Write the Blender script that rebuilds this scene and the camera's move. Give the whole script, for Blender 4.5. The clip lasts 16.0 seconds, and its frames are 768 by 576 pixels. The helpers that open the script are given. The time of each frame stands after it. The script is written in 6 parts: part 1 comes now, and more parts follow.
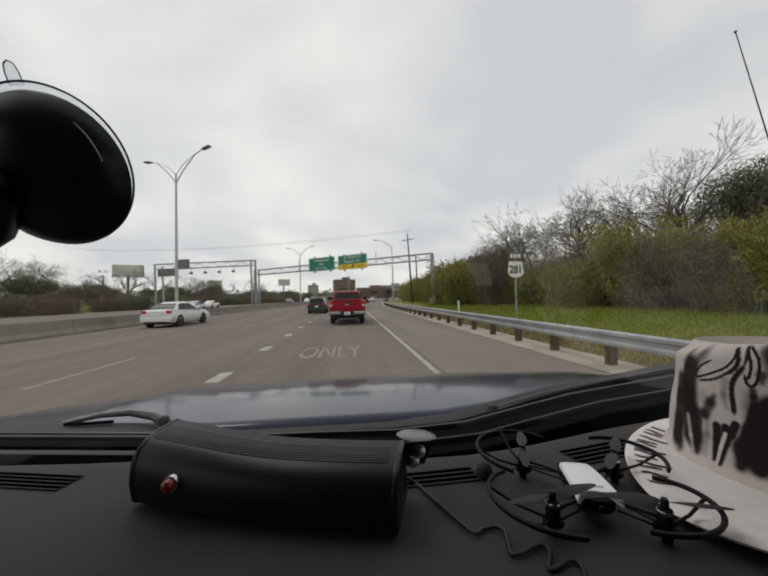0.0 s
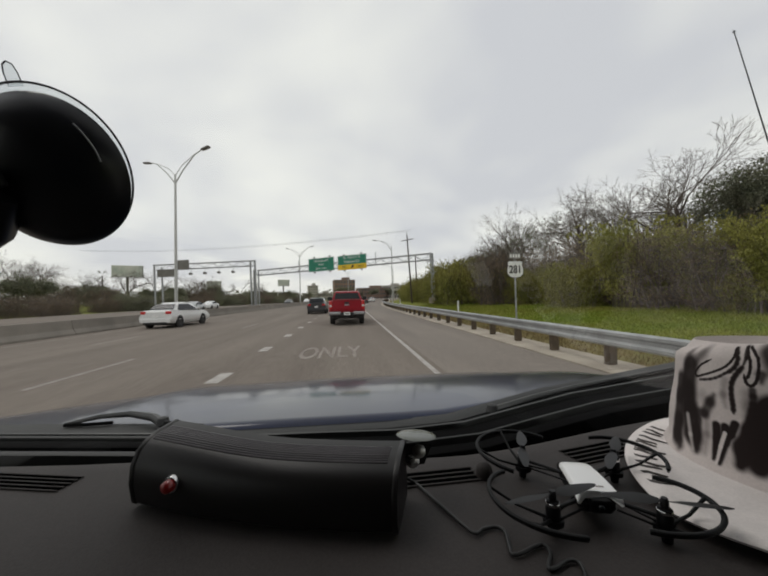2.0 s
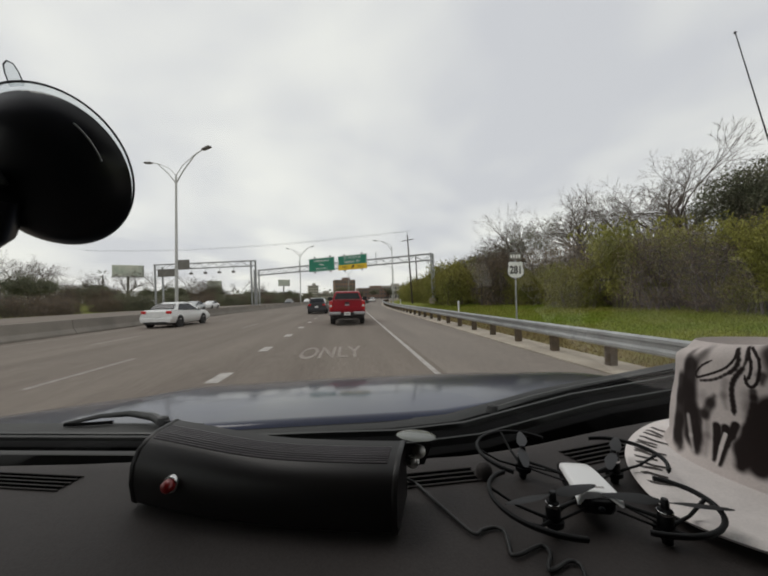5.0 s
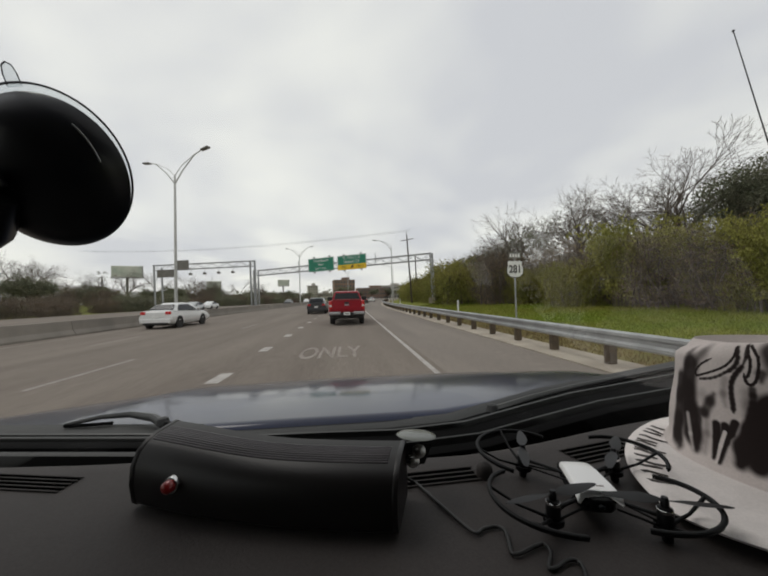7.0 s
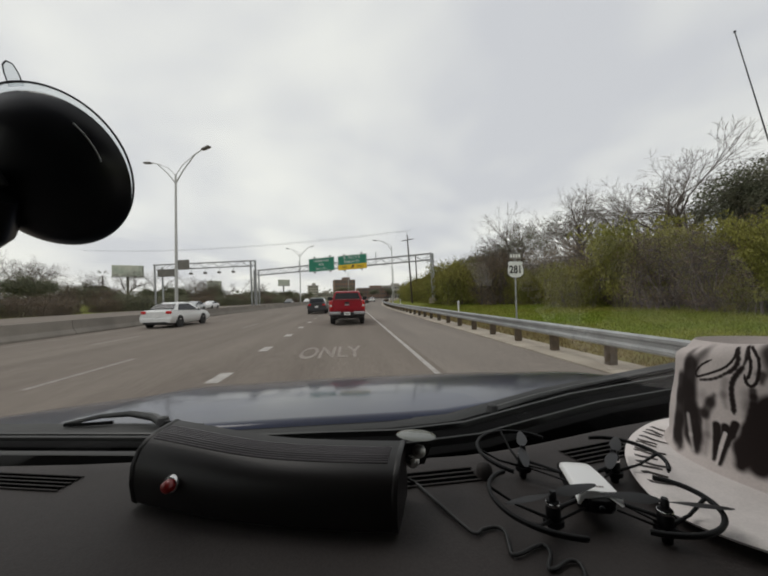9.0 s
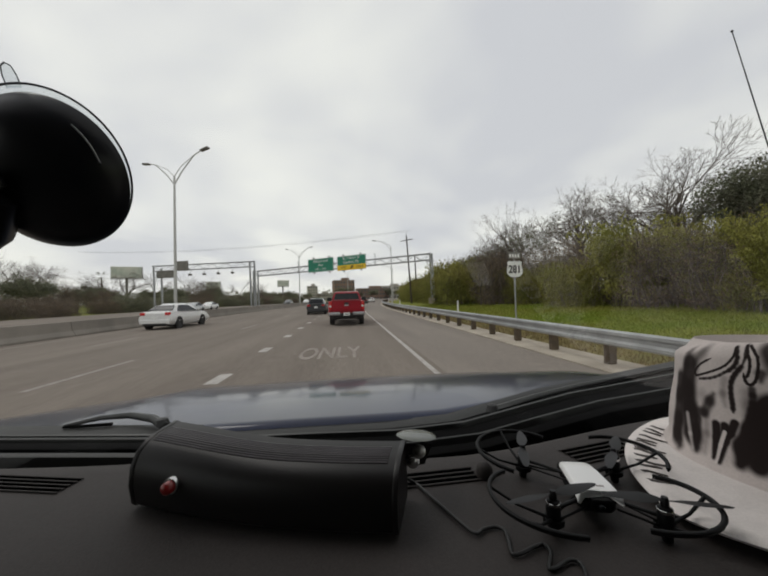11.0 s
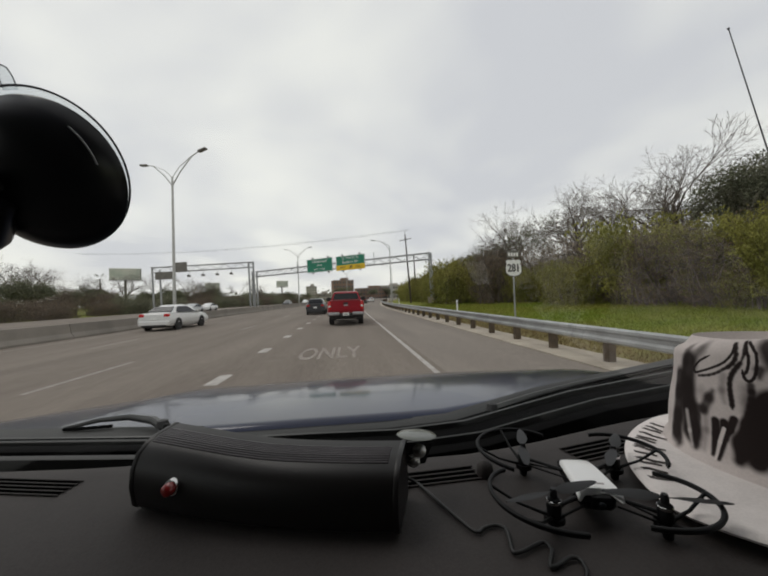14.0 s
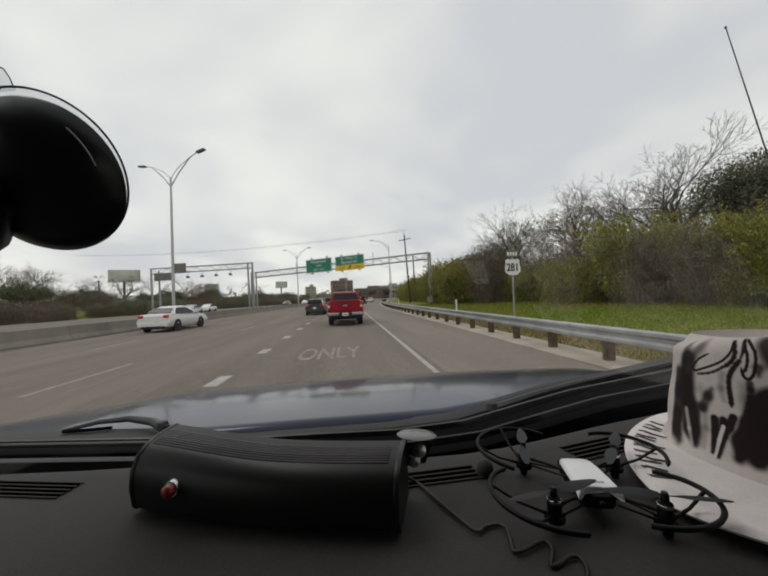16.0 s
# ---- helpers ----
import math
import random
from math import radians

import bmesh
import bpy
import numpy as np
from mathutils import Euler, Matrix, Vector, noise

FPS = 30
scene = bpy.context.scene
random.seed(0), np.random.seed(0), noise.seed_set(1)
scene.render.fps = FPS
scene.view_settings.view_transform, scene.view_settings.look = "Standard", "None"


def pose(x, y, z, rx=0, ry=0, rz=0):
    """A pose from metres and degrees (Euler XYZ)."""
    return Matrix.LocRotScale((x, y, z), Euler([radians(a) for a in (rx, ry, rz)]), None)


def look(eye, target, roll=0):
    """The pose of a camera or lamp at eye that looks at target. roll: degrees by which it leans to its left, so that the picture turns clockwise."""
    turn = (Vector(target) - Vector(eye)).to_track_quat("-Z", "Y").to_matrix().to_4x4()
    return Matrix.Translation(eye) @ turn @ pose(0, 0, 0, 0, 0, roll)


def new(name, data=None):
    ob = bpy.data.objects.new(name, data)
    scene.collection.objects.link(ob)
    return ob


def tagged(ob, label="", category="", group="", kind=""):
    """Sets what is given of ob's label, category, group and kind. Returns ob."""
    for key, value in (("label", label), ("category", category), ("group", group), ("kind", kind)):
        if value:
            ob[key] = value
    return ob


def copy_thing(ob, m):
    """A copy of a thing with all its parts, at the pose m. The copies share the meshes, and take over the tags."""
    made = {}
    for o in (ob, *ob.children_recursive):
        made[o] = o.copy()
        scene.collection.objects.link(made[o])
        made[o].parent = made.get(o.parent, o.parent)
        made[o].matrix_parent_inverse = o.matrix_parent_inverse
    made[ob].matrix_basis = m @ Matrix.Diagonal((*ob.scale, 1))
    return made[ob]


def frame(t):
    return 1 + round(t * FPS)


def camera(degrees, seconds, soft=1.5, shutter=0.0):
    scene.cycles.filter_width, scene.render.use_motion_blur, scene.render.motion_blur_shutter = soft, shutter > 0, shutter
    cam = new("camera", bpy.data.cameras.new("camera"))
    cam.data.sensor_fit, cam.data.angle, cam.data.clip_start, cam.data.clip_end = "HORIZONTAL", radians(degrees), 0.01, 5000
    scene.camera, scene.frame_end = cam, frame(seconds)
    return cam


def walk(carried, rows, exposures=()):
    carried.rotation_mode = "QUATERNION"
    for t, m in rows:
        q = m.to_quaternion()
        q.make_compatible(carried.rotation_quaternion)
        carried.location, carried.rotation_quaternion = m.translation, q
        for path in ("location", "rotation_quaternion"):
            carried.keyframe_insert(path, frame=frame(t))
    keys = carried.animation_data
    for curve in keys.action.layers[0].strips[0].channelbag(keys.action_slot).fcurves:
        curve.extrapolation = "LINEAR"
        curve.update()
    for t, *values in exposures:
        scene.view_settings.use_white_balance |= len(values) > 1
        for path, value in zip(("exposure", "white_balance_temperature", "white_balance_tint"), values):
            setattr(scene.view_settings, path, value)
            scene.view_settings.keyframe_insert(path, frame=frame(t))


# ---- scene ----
# ---- camera ----
cam = camera(97.3, 16.0, soft=2.05)
EYE = (0.0, 0.0, 1.5)
# seconds and the camera's turn (Euler XYZ in degrees): it is fixed inside the car and rocks a little
TURNS = [
    (0, 91.469, 1.221, -5.770),
    (0.5, 91.532, 1.360, -5.821),
    (1, 91.500, 1.387, -5.833),
    (1.5, 91.487, 1.574, -5.902),
    (2, 91.504, 1.341, -5.829),
    (2.5, 91.508, 1.287, -5.800),
    (3, 91.579, 1.364, -5.829),
    (3.5, 91.487, 1.132, -5.745),
    (4, 91.577, 1.037, -5.722),
    (6.5, 91.458, 1.544, -5.872),
    (7, 91.490, 1.463, -5.849),
    (7.5, 91.481, 1.454, -5.857),
    (8, 91.505, 1.561, -5.887),
    (8.5, 91.412, 1.619, -5.879),
    (9, 91.502, 1.296, -5.794),
    (11.5, 91.551, 1.593, -5.901),
    (12, 91.420, 1.611, -5.892),
    (12.5, 91.369, 1.665, -5.930),
    (13, 91.390, 1.292, -5.777),
    (13.5, 91.446, 1.819, -5.984),
    (14, 91.493, 2.002, -6.027),
    (14.5, 91.434, 2.169, -6.087),
    (15, 91.481, 2.190, -6.095),
    (15.5, 91.504, 2.361, -6.154),
    (16, 91.495, 2.314, -6.136),
]
walk(cam, [(t, pose(*EYE, a, b, c)) for t, a, b, c in TURNS])

# ---- sky, sun ----
SUN_DIR = Vector((-0.45, 0.30, 0.84)).normalized()


def node(nt, kind, **values):
    n = nt.nodes.new(kind)
    for k, v in values.items():
        n.inputs[k.replace("_", " ")].default_value = v
    return n


def make_world():
    w = bpy.data.worlds.new("overcast_sky")
    scene.world = w
    w.use_nodes = True
    nt = w.node_tree
    nt.nodes.clear()
    L = nt.links.new
    out = nt.nodes.new("ShaderNodeOutputWorld")
    bg = nt.nodes.new("ShaderNodeBackground")
    sky = nt.nodes.new("ShaderNodeTexSky")
    sky.sky_type, sky.sun_disc = "NISHITA", False
    sky.sun_elevation = math.asin(SUN_DIR.z)
    sky.sun_rotation = math.atan2(SUN_DIR.x, SUN_DIR.y)
    sky.air_density, sky.dust_density = 1.2, 2.0
    gain = nt.nodes.new("ShaderNodeVectorMath")
    gain.operation = "SCALE"
    gain.inputs["Scale"].default_value = 0.10
    L(sky.outputs[0], gain.inputs[0])
    co = nt.nodes.new("ShaderNodeTexCoord")
    # the direction laid on a flat cloud deck: (x, y) / (z + a bit)
    sep = nt.nodes.new("ShaderNodeSeparateXYZ")
    L(co.outputs["Generated"], sep.inputs[0])
    zz = nt.nodes.new("ShaderNodeMath")
    zz.operation = "ADD"
    zz.inputs[1].default_value = 0.22
    L(sep.outputs["Z"], zz.inputs[0])
    mx = nt.nodes.new("ShaderNodeMath")
    mx.operation = "MAXIMUM"
    mx.inputs[1].default_value = 0.05
    L(zz.outputs[0], mx.inputs[0])
    deck = nt.nodes.new("ShaderNodeCombineXYZ")
    for i, ax in enumerate("XY"):
        dv = nt.nodes.new("ShaderNodeMath")
        dv.operation = "DIVIDE"
        L(sep.outputs[ax], dv.inputs[0])
        L(mx.outputs[0], dv.inputs[1])
        L(dv.outputs[0], deck.inputs[i])
    mp = nt.nodes.new("ShaderNodeMapping")
    mp.inputs["Rotation"].default_value = (0, 0, radians(24))
    mp.inputs["Scale"].default_value = (0.95, 0.80, 1)
    mp.inputs["Location"].default_value = (0.9, 0.35, 0)
    L(deck.outputs[0], mp.inputs[0])
    big = node(nt, "ShaderNodeTexNoise", Scale=0.9, Detail=6.0, Roughness=0.48, Distortion=0.5)
    L(mp.outputs[0], big.inputs["Vector"])
    streak = node(nt, "ShaderNodeTexNoise", Scale=2.6, Detail=5.0, Roughness=0.5, Distortion=0.3)
    L(mp.outputs[0], streak.inputs["Vector"])
    both = nt.nodes.new("ShaderNodeMix")
    both.inputs["Factor"].default_value = 0.18
    L(big.outputs["Fac"], both.inputs["A"])
    L(streak.outputs["Fac"], both.inputs["B"])
    ramp = nt.nodes.new("ShaderNodeValToRGB")
    e = ramp.color_ramp.elements
    e[0].position, e[0].color = 0.40, (0.665, 0.677, 0.70, 1)
    e[1].position, e[1].color = 0.58, (0.915, 0.918, 0.865, 1)
    L(both.outputs["Result"], ramp.inputs[0])
    # the veil is brighter round the hidden sun
    dot = nt.nodes.new("ShaderNodeVectorMath")
    dot.operation = "DOT_PRODUCT"
    dot.inputs[1].default_value = SUN_DIR
    L(co.outputs["Generated"], dot.inputs[0])
    glow = nt.nodes.new("ShaderNodeMapRange")
    for k, v in (("From Min", -0.2), ("From Max", 1.0), ("To Min", 1.0), ("To Max", 1.02)):
        glow.inputs[k].default_value = v
    L(dot.outputs["Value"], glow.inputs["Value"])
    lit = nt.nodes.new("ShaderNodeVectorMath")
    lit.operation = "SCALE"
    L(ramp.outputs[0], lit.inputs[0])
    L(glow.outputs[0], lit.inputs["Scale"])
    mix = nt.nodes.new("ShaderNodeMix")
    mix.data_type = "RGBA"
    mix.inputs["Factor"].default_value = 0.94
    L(gain.outputs[0], mix.inputs["A"])
    L(lit.outputs[0], mix.inputs["B"])
    L(mix.outputs["Result"], bg.inputs["Color"])
    L(bg.outputs[0], out.inputs[0])


make_world()
sun = new("sun", bpy.data.lights.new("sun", "SUN"))
sun.data.energy, sun.data.angle, sun.data.color = 0.6, radians(25), (1.0, 0.96, 0.9)
sun.matrix_world = look(SUN_DIR * 50, (0, 0, 0))
scene.view_settings.exposure = 0.0


# ---- materials ----
def mat(name, color, rough=0.6, metal=0.0, vary=0.25, scale=8.0, bump=0.0, bump_scale=60.0, color2=None, fine=0.12,
        coat=0.0, island=0.0, obj=0.0, spec=0.5, sheer=0.0, coat_rough=0.04, along=1.0):
    """A surface with stains at one scale and grain at another; island and obj vary it piece by piece."""
    m = bpy.data.materials.new(name)
    m.use_nodes = True
    nt = m.node_tree
    L = nt.links.new
    b = nt.nodes["Principled BSDF"]
    b.inputs["Roughness"].default_value, b.inputs["Metallic"].default_value = rough, metal
    b.inputs["Specular IOR Level"].default_value = spec
    b.inputs["Coat Weight"].default_value = coat
    b.inputs["Coat Roughness"].default_value = coat_rough
    co = nt.nodes.new("ShaderNodeTexCoord")
    n1 = node(nt, "ShaderNodeTexNoise", Scale=scale, Detail=5.0, Roughness=0.6)
    n2 = node(nt, "ShaderNodeTexNoise", Scale=bump_scale, Detail=3.0, Roughness=0.6)
    place = co.outputs["Object"]
    if along != 1.0:
        mp = nt.nodes.new("ShaderNodeMapping")
        mp.inputs["Scale"].default_value = (1, along, 1)
        L(place, mp.inputs[0])
        place = mp.outputs[0]
    for n in (n1, n2):
        L(place, n.inputs["Vector"])
    c2 = color2 or [c * (1 - vary) for c in color]
    mix = nt.nodes.new("ShaderNodeMix")
    mix.data_type = "RGBA"
    st = nt.nodes.new("ShaderNodeMapRange")
    st.inputs["From Min"].default_value, st.inputs["From Max"].default_value = 0.35, 0.65
    L(n1.outputs["Fac"], st.inputs["Value"])
    L(st.outputs[0], mix.inputs["Factor"])
    mix.inputs["A"].default_value, mix.inputs["B"].default_value = (*color, 1), (*c2, 1)
    col = mix.outputs["Result"]
    gr = nt.nodes.new("ShaderNodeMapRange")
    gr.inputs["From Min"].default_value, gr.inputs["From Max"].default_value = 0.3, 0.7
    gr.inputs["To Min"].default_value, gr.inputs["To Max"].default_value = 1 - fine, 1 + fine
    L(n2.outputs["Fac"], gr.inputs["Value"])
    scales = [gr.outputs[0]]
    if island:
        g = nt.nodes.new("ShaderNodeNewGeometry")
        r = nt.nodes.new("ShaderNodeMapRange")
        r.inputs["To Min"].default_value, r.inputs["To Max"].default_value = 1 - island, 1 + island
        L(g.outputs["Random Per Island"], r.inputs["Value"])
        scales.append(r.outputs[0])
    if obj:
        g = nt.nodes.new("ShaderNodeObjectInfo")
        r = nt.nodes.new("ShaderNodeMapRange")
        r.inputs["To Min"].default_value, r.inputs["To Max"].default_value = 1 - obj, 1 + obj
        L(g.outputs["Random"], r.inputs["Value"])
        scales.append(r.outputs[0])
    for s in scales:
        v = nt.nodes.new("ShaderNodeVectorMath")
        v.operation = "SCALE"
        L(col, v.inputs[0])
        L(s, v.inputs["Scale"])
        col = v.outputs[0]
    L(col, b.inputs["Base Color"])
    if bump:
        bp = nt.nodes.new("ShaderNodeBump")
        bp.inputs["Strength"].default_value = bump
        bp.inputs["Distance"].default_value = 0.3 / bump_scale
        L(n2.outputs["Fac"], bp.inputs["Height"])
        L(bp.outputs[0], b.inputs["Normal"])
    if sheer:
        tr = nt.nodes.new("ShaderNodeBsdfTranslucent")
        L(col, tr.inputs["Color"])
        mx = nt.nodes.new("ShaderNodeMixShader")
        mx.inputs[0].default_value = sheer
        L(b.outputs[0], mx.inputs[1])
        L(tr.outputs[0], mx.inputs[2])
        L(mx.outputs[0], nt.nodes["Material Output"].inputs["Surface"])
    return m


def glass_mat(name, tint=(1, 1, 1), gloss=0.5, rough=0.0):
    """A thin pane: clear, with a mirror image that grows at grazing angles."""
    m = bpy.data.materials.new(name)
    m.use_nodes = True
    nt = m.node_tree
    nt.nodes.clear()
    out = nt.nodes.new("ShaderNodeOutputMaterial")
    t = node(nt, "ShaderNodeBsdfTransparent", Color=(*tint, 1))
    g = node(nt, "ShaderNodeBsdfGlossy", Roughness=rough)
    fr = node(nt, "ShaderNodeFresnel", IOR=1.5)
    mu = nt.nodes.new("ShaderNodeMath")
    mu.operation = "MULTIPLY"
    mu.inputs[1].default_value = gloss
    mx = nt.nodes.new("ShaderNodeMixShader")
    L = nt.links.new
    L(fr.outputs[0], mu.inputs[0])
    L(mu.outputs[0], mx.inputs[0])
    L(t.outputs[0], mx.inputs[1])
    L(g.outputs[0], mx.inputs[2])
    L(mx.outputs[0], out.inputs[0])
    return m


def hat_mat(name, centre, strokes):
    """Off-white felt with soft airbrushed dark strokes round the crown: each one runs between two points
    (metres round the crown from the side facing -x, metres up), with a width, an edge softness and a depth."""
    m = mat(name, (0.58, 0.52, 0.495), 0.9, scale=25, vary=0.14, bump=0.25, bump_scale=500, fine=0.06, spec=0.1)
    nt = m.node_tree
    L = nt.links.new
    bsdf = nt.nodes["Principled BSDF"]
    col = bsdf.inputs["Base Color"].links[0].from_socket
    co = nt.nodes.new("ShaderNodeTexCoord")
    sep = nt.nodes.new("ShaderNodeSeparateXYZ")
    L(co.outputs["Object"], sep.inputs[0])

    def calc(op, a, b):
        n = nt.nodes.new("ShaderNodeMath")
        n.operation = op
        for i, v in enumerate((a, b)):
            if isinstance(v, (int, float)):
                n.inputs[i].default_value = v
            else:
                L(v, n.inputs[i])
        return n.outputs[0]

    cx, cy, cz, ax, ay = centre
    u = calc("MULTIPLY", calc("ARCTAN2", calc("MULTIPLY", calc("SUBTRACT", sep.outputs[1], cy), -1 / ay), calc("MULTIPLY", calc("SUBTRACT", sep.outputs[0], cx), -1 / ax)), 0.09)
    wob = node(nt, "ShaderNodeTexNoise", Scale=70.0, Detail=2.0)
    L(co.outputs["Object"], wob.inputs["Vector"])
    shift = calc("MULTIPLY", calc("SUBTRACT", wob.outputs["Fac"], 0.5), 0.0008)
    p = nt.nodes.new("ShaderNodeCombineXYZ")
    L(calc("ADD", u, shift), p.inputs[0])
    L(calc("SUBTRACT", sep.outputs[2], cz), p.inputs[1])

    def vec(op, a, b, out="Vector"):
        n = nt.nodes.new("ShaderNodeVectorMath")
        n.operation = op
        for i, v in enumerate((a, b)):
            if isinstance(v, (Vector, tuple)):
                n.inputs[i].default_value = v
            else:
                L(v, n.inputs[i])
        return n.outputs[out]

    for (x0, y0), (x1, y1), w, soft, deep, thin in strokes:
        a, d = Vector((x0, y0, 0)), Vector((x1 - x0, y1 - y0, 0))
        pa = vec("SUBTRACT", p.outputs[0], a)
        t = calc("MULTIPLY", vec("DOT_PRODUCT", pa, d, "Value"), 1 / d.length_squared)
        t = calc("MINIMUM", calc("MAXIMUM", t, 0.0), 1.0)
        along = nt.nodes.new("ShaderNodeVectorMath")
        along.operation = "SCALE"
        along.inputs[0].default_value = d
        L(t, along.inputs["Scale"])
        dist = vec("DISTANCE", pa, along.outputs[0], "Value")
        # the stroke thins out towards its second point
        dist = calc("ADD", dist, calc("MULTIPLY", t, w * thin))
        mr = nt.nodes.new("ShaderNodeMapRange")
        mr.interpolation_type = "SMOOTHSTEP"
        mr.inputs["From Min"].default_value, mr.inputs["From Max"].default_value = w * (1 - soft), w * (1 + soft)
        mr.inputs["To Min"].default_value, mr.inputs["To Max"].default_value = abs(deep), 0.0
        L(dist, mr.inputs["Value"])
        mx = nt.nodes.new("ShaderNodeMix")
        mx.data_type = "RGBA"
        L(mr.outputs[0], mx.inputs["Factor"])
        L(col, mx.inputs["A"])
        mx.inputs["B"].default_value = (0.022, 0.016, 0.015, 1) if deep > 0 else (0.62, 0.565, 0.54, 1)
        col = mx.outputs["Result"]
    L(col, bsdf.inputs["Base Color"])
    return m


ASPHALT = mat("worn_asphalt", (0.207, 0.177, 0.149), 0.9, scale=0.75, color2=(0.156, 0.131, 0.110), bump=0.25, bump_scale=32, fine=0.2, spec=0.25, along=0.07)
SHOULDER = mat("shoulder_asphalt", (0.235, 0.205, 0.176), 0.9, scale=0.5, color2=(0.185, 0.16, 0.14), bump=0.3, bump_scale=36, fine=0.2, spec=0.25, along=0.1)
PAINT_LINE = mat("worn_road_paint", (0.46, 0.435, 0.405), 0.7, scale=5.0, color2=(0.29, 0.265, 0.24), bump_scale=40, fine=0.2)
PAINT_FAINT = mat("nearly_gone_road_paint", (0.285, 0.25, 0.22), 0.8, scale=3.0, color2=(0.205, 0.175, 0.15), bump_scale=35, fine=0.25)
PAINT_WORN = mat("faded_road_paint", (0.32, 0.29, 0.265), 0.75, scale=4.0, color2=(0.185, 0.16, 0.14), bump_scale=35, fine=0.25)
CONCRETE = mat("weathered_concrete", (0.42, 0.37, 0.30), 0.9, scale=0.9, color2=(0.30, 0.26, 0.21), bump=0.3, bump_scale=30, obj=0.12)
BARRIER = mat("grimy_barrier_concrete", (0.26, 0.235, 0.205), 0.9, scale=0.7, color2=(0.19, 0.172, 0.15), bump=0.3, bump_scale=25, obj=0.1)
GRASS = mat("winter_grass", (0.15, 0.20, 0.024), 0.95, scale=0.22, color2=(0.20, 0.195, 0.045), bump=0.6, bump_scale=14, fine=0.3, spec=0.1)
DRY = mat("dry_verge", (0.24, 0.185, 0.095), 0.95, scale=0.8, color2=(0.15, 0.15, 0.05), bump=0.5, bump_scale=18, fine=0.3, spec=0.1)
BLADE = mat("grass_blades", (0.165, 0.222, 0.028), 0.9, vary=0.3, scale=0.22, color2=(0.24, 0.235, 0.052), island=0.3, spec=0.1, sheer=0.25)
BLADE_DRY = mat("dry_grass_blades", (0.26, 0.20, 0.10), 0.9, vary=0.3, scale=1.2, island=0.3, spec=0.1, sheer=0.25)
BARK = mat("grey_brown_bark", (0.115, 0.095, 0.078), 0.9, scale=5, vary=0.4, bump=0.6, bump_scale=30, obj=0.15, spec=0.2)
TWIG = mat("bare_twigs", (0.16, 0.135, 0.115), 0.9, scale=3, vary=0.3, obj=0.15, spec=0.2)
BRUSH = mat("brown_brush_leaves", (0.27, 0.195, 0.13), 0.9, scale=0.5, color2=(0.19, 0.15, 0.095), island=0.4, obj=0.15, spec=0.15, sheer=0.25)
OAK = mat("evergreen_oak_leaves", (0.145, 0.16, 0.10), 0.75, scale=0.7, color2=(0.20, 0.195, 0.135), island=0.4, obj=0.15, spec=0.3, sheer=0.2)
OLIVE = mat("olive_shrub_leaves", (0.29, 0.265, 0.078), 0.8, scale=0.4, color2=(0.19, 0.20, 0.05), island=0.4, obj=0.15, spec=0.2, sheer=0.3)
BAMBOO = mat("bamboo_leaves", (0.30, 0.285, 0.08), 0.8, scale=0.35, color2=(0.20, 0.205, 0.055), island=0.4, obj=0.15, spec=0.2, sheer=0.3)
WOOD_POST = mat("weathered_timber", (0.10, 0.075, 0.05), 0.9, scale=6, vary=0.4, bump=0.4, bump_scale=40, obj=0.2)
POLE_WOOD = mat("creosoted_pole", (0.075, 0.058, 0.045), 0.9, scale=4, vary=0.35, bump=0.4, bump_scale=30)
GALV = mat("galvanised_steel", (0.40, 0.41, 0.41), 0.5, 0.6, scale=2.5, vary=0.25, bump_scale=40, obj=0.08)
LAMP_STEEL = mat("lamp_pole_steel", (0.52, 0.52, 0.50), 0.55, 0.4, scale=2, vary=0.15)
SIGN_GREEN = mat("sign_green", (0.012, 0.22, 0.13), 0.5, scale=2, vary=0.12)
SIGN_YELLOW = mat("sign_yellow", (0.85, 0.56, 0.02), 0.5, scale=2, vary=0.1)
SIGN_WHITE = mat("sign_white", (0.8, 0.8, 0.78), 0.5, scale=3, vary=0.08)
SIGN_BLACK = mat("sign_black", (0.02, 0.02, 0.02), 0.5, scale=3)
SIGN_BACK = mat("sign_back_metal", (0.20, 0.19, 0.17), 0.6, 0.3, scale=2)
RED = mat("red_car_paint", (0.29, 0.004, 0.014), 0.4, scale=2, vary=0.1, coat=0.22, fine=0.03, spec=0.25)
DARK_PAINT = mat("dark_car_paint", (0.018, 0.02, 0.024), 0.3, scale=2, vary=0.15, coat=0.6, fine=0.03)
WHITE_PAINT = mat("white_car_paint", (0.72, 0.72, 0.71), 0.35, scale=2, vary=0.06, coat=0.6, fine=0.02)
SILVER_PAINT = mat("silver_car_paint", (0.45, 0.46, 0.47), 0.35, 0.4, scale=2, vary=0.06, coat=0.6, fine=0.02)
CAR_GLASS = mat("dark_car_glass", (0.012, 0.014, 0.016), 0.15, scale=3, spec=0.3)
TYRE = mat("tyre_rubber", (0.018, 0.018, 0.018), 0.85, scale=12, bump=0.2, bump_scale=90)
RIM = mat("alloy_rim", (0.35, 0.35, 0.36), 0.35, 0.8, scale=8)
CHROME = mat("bumper_chrome", (0.40, 0.40, 0.41), 0.28, 0.9, scale=4, vary=0.1)
TAIL = mat("tail_light_red", (0.55, 0.012, 0.014), 0.2, scale=9, vary=0.15, coat=0.5)
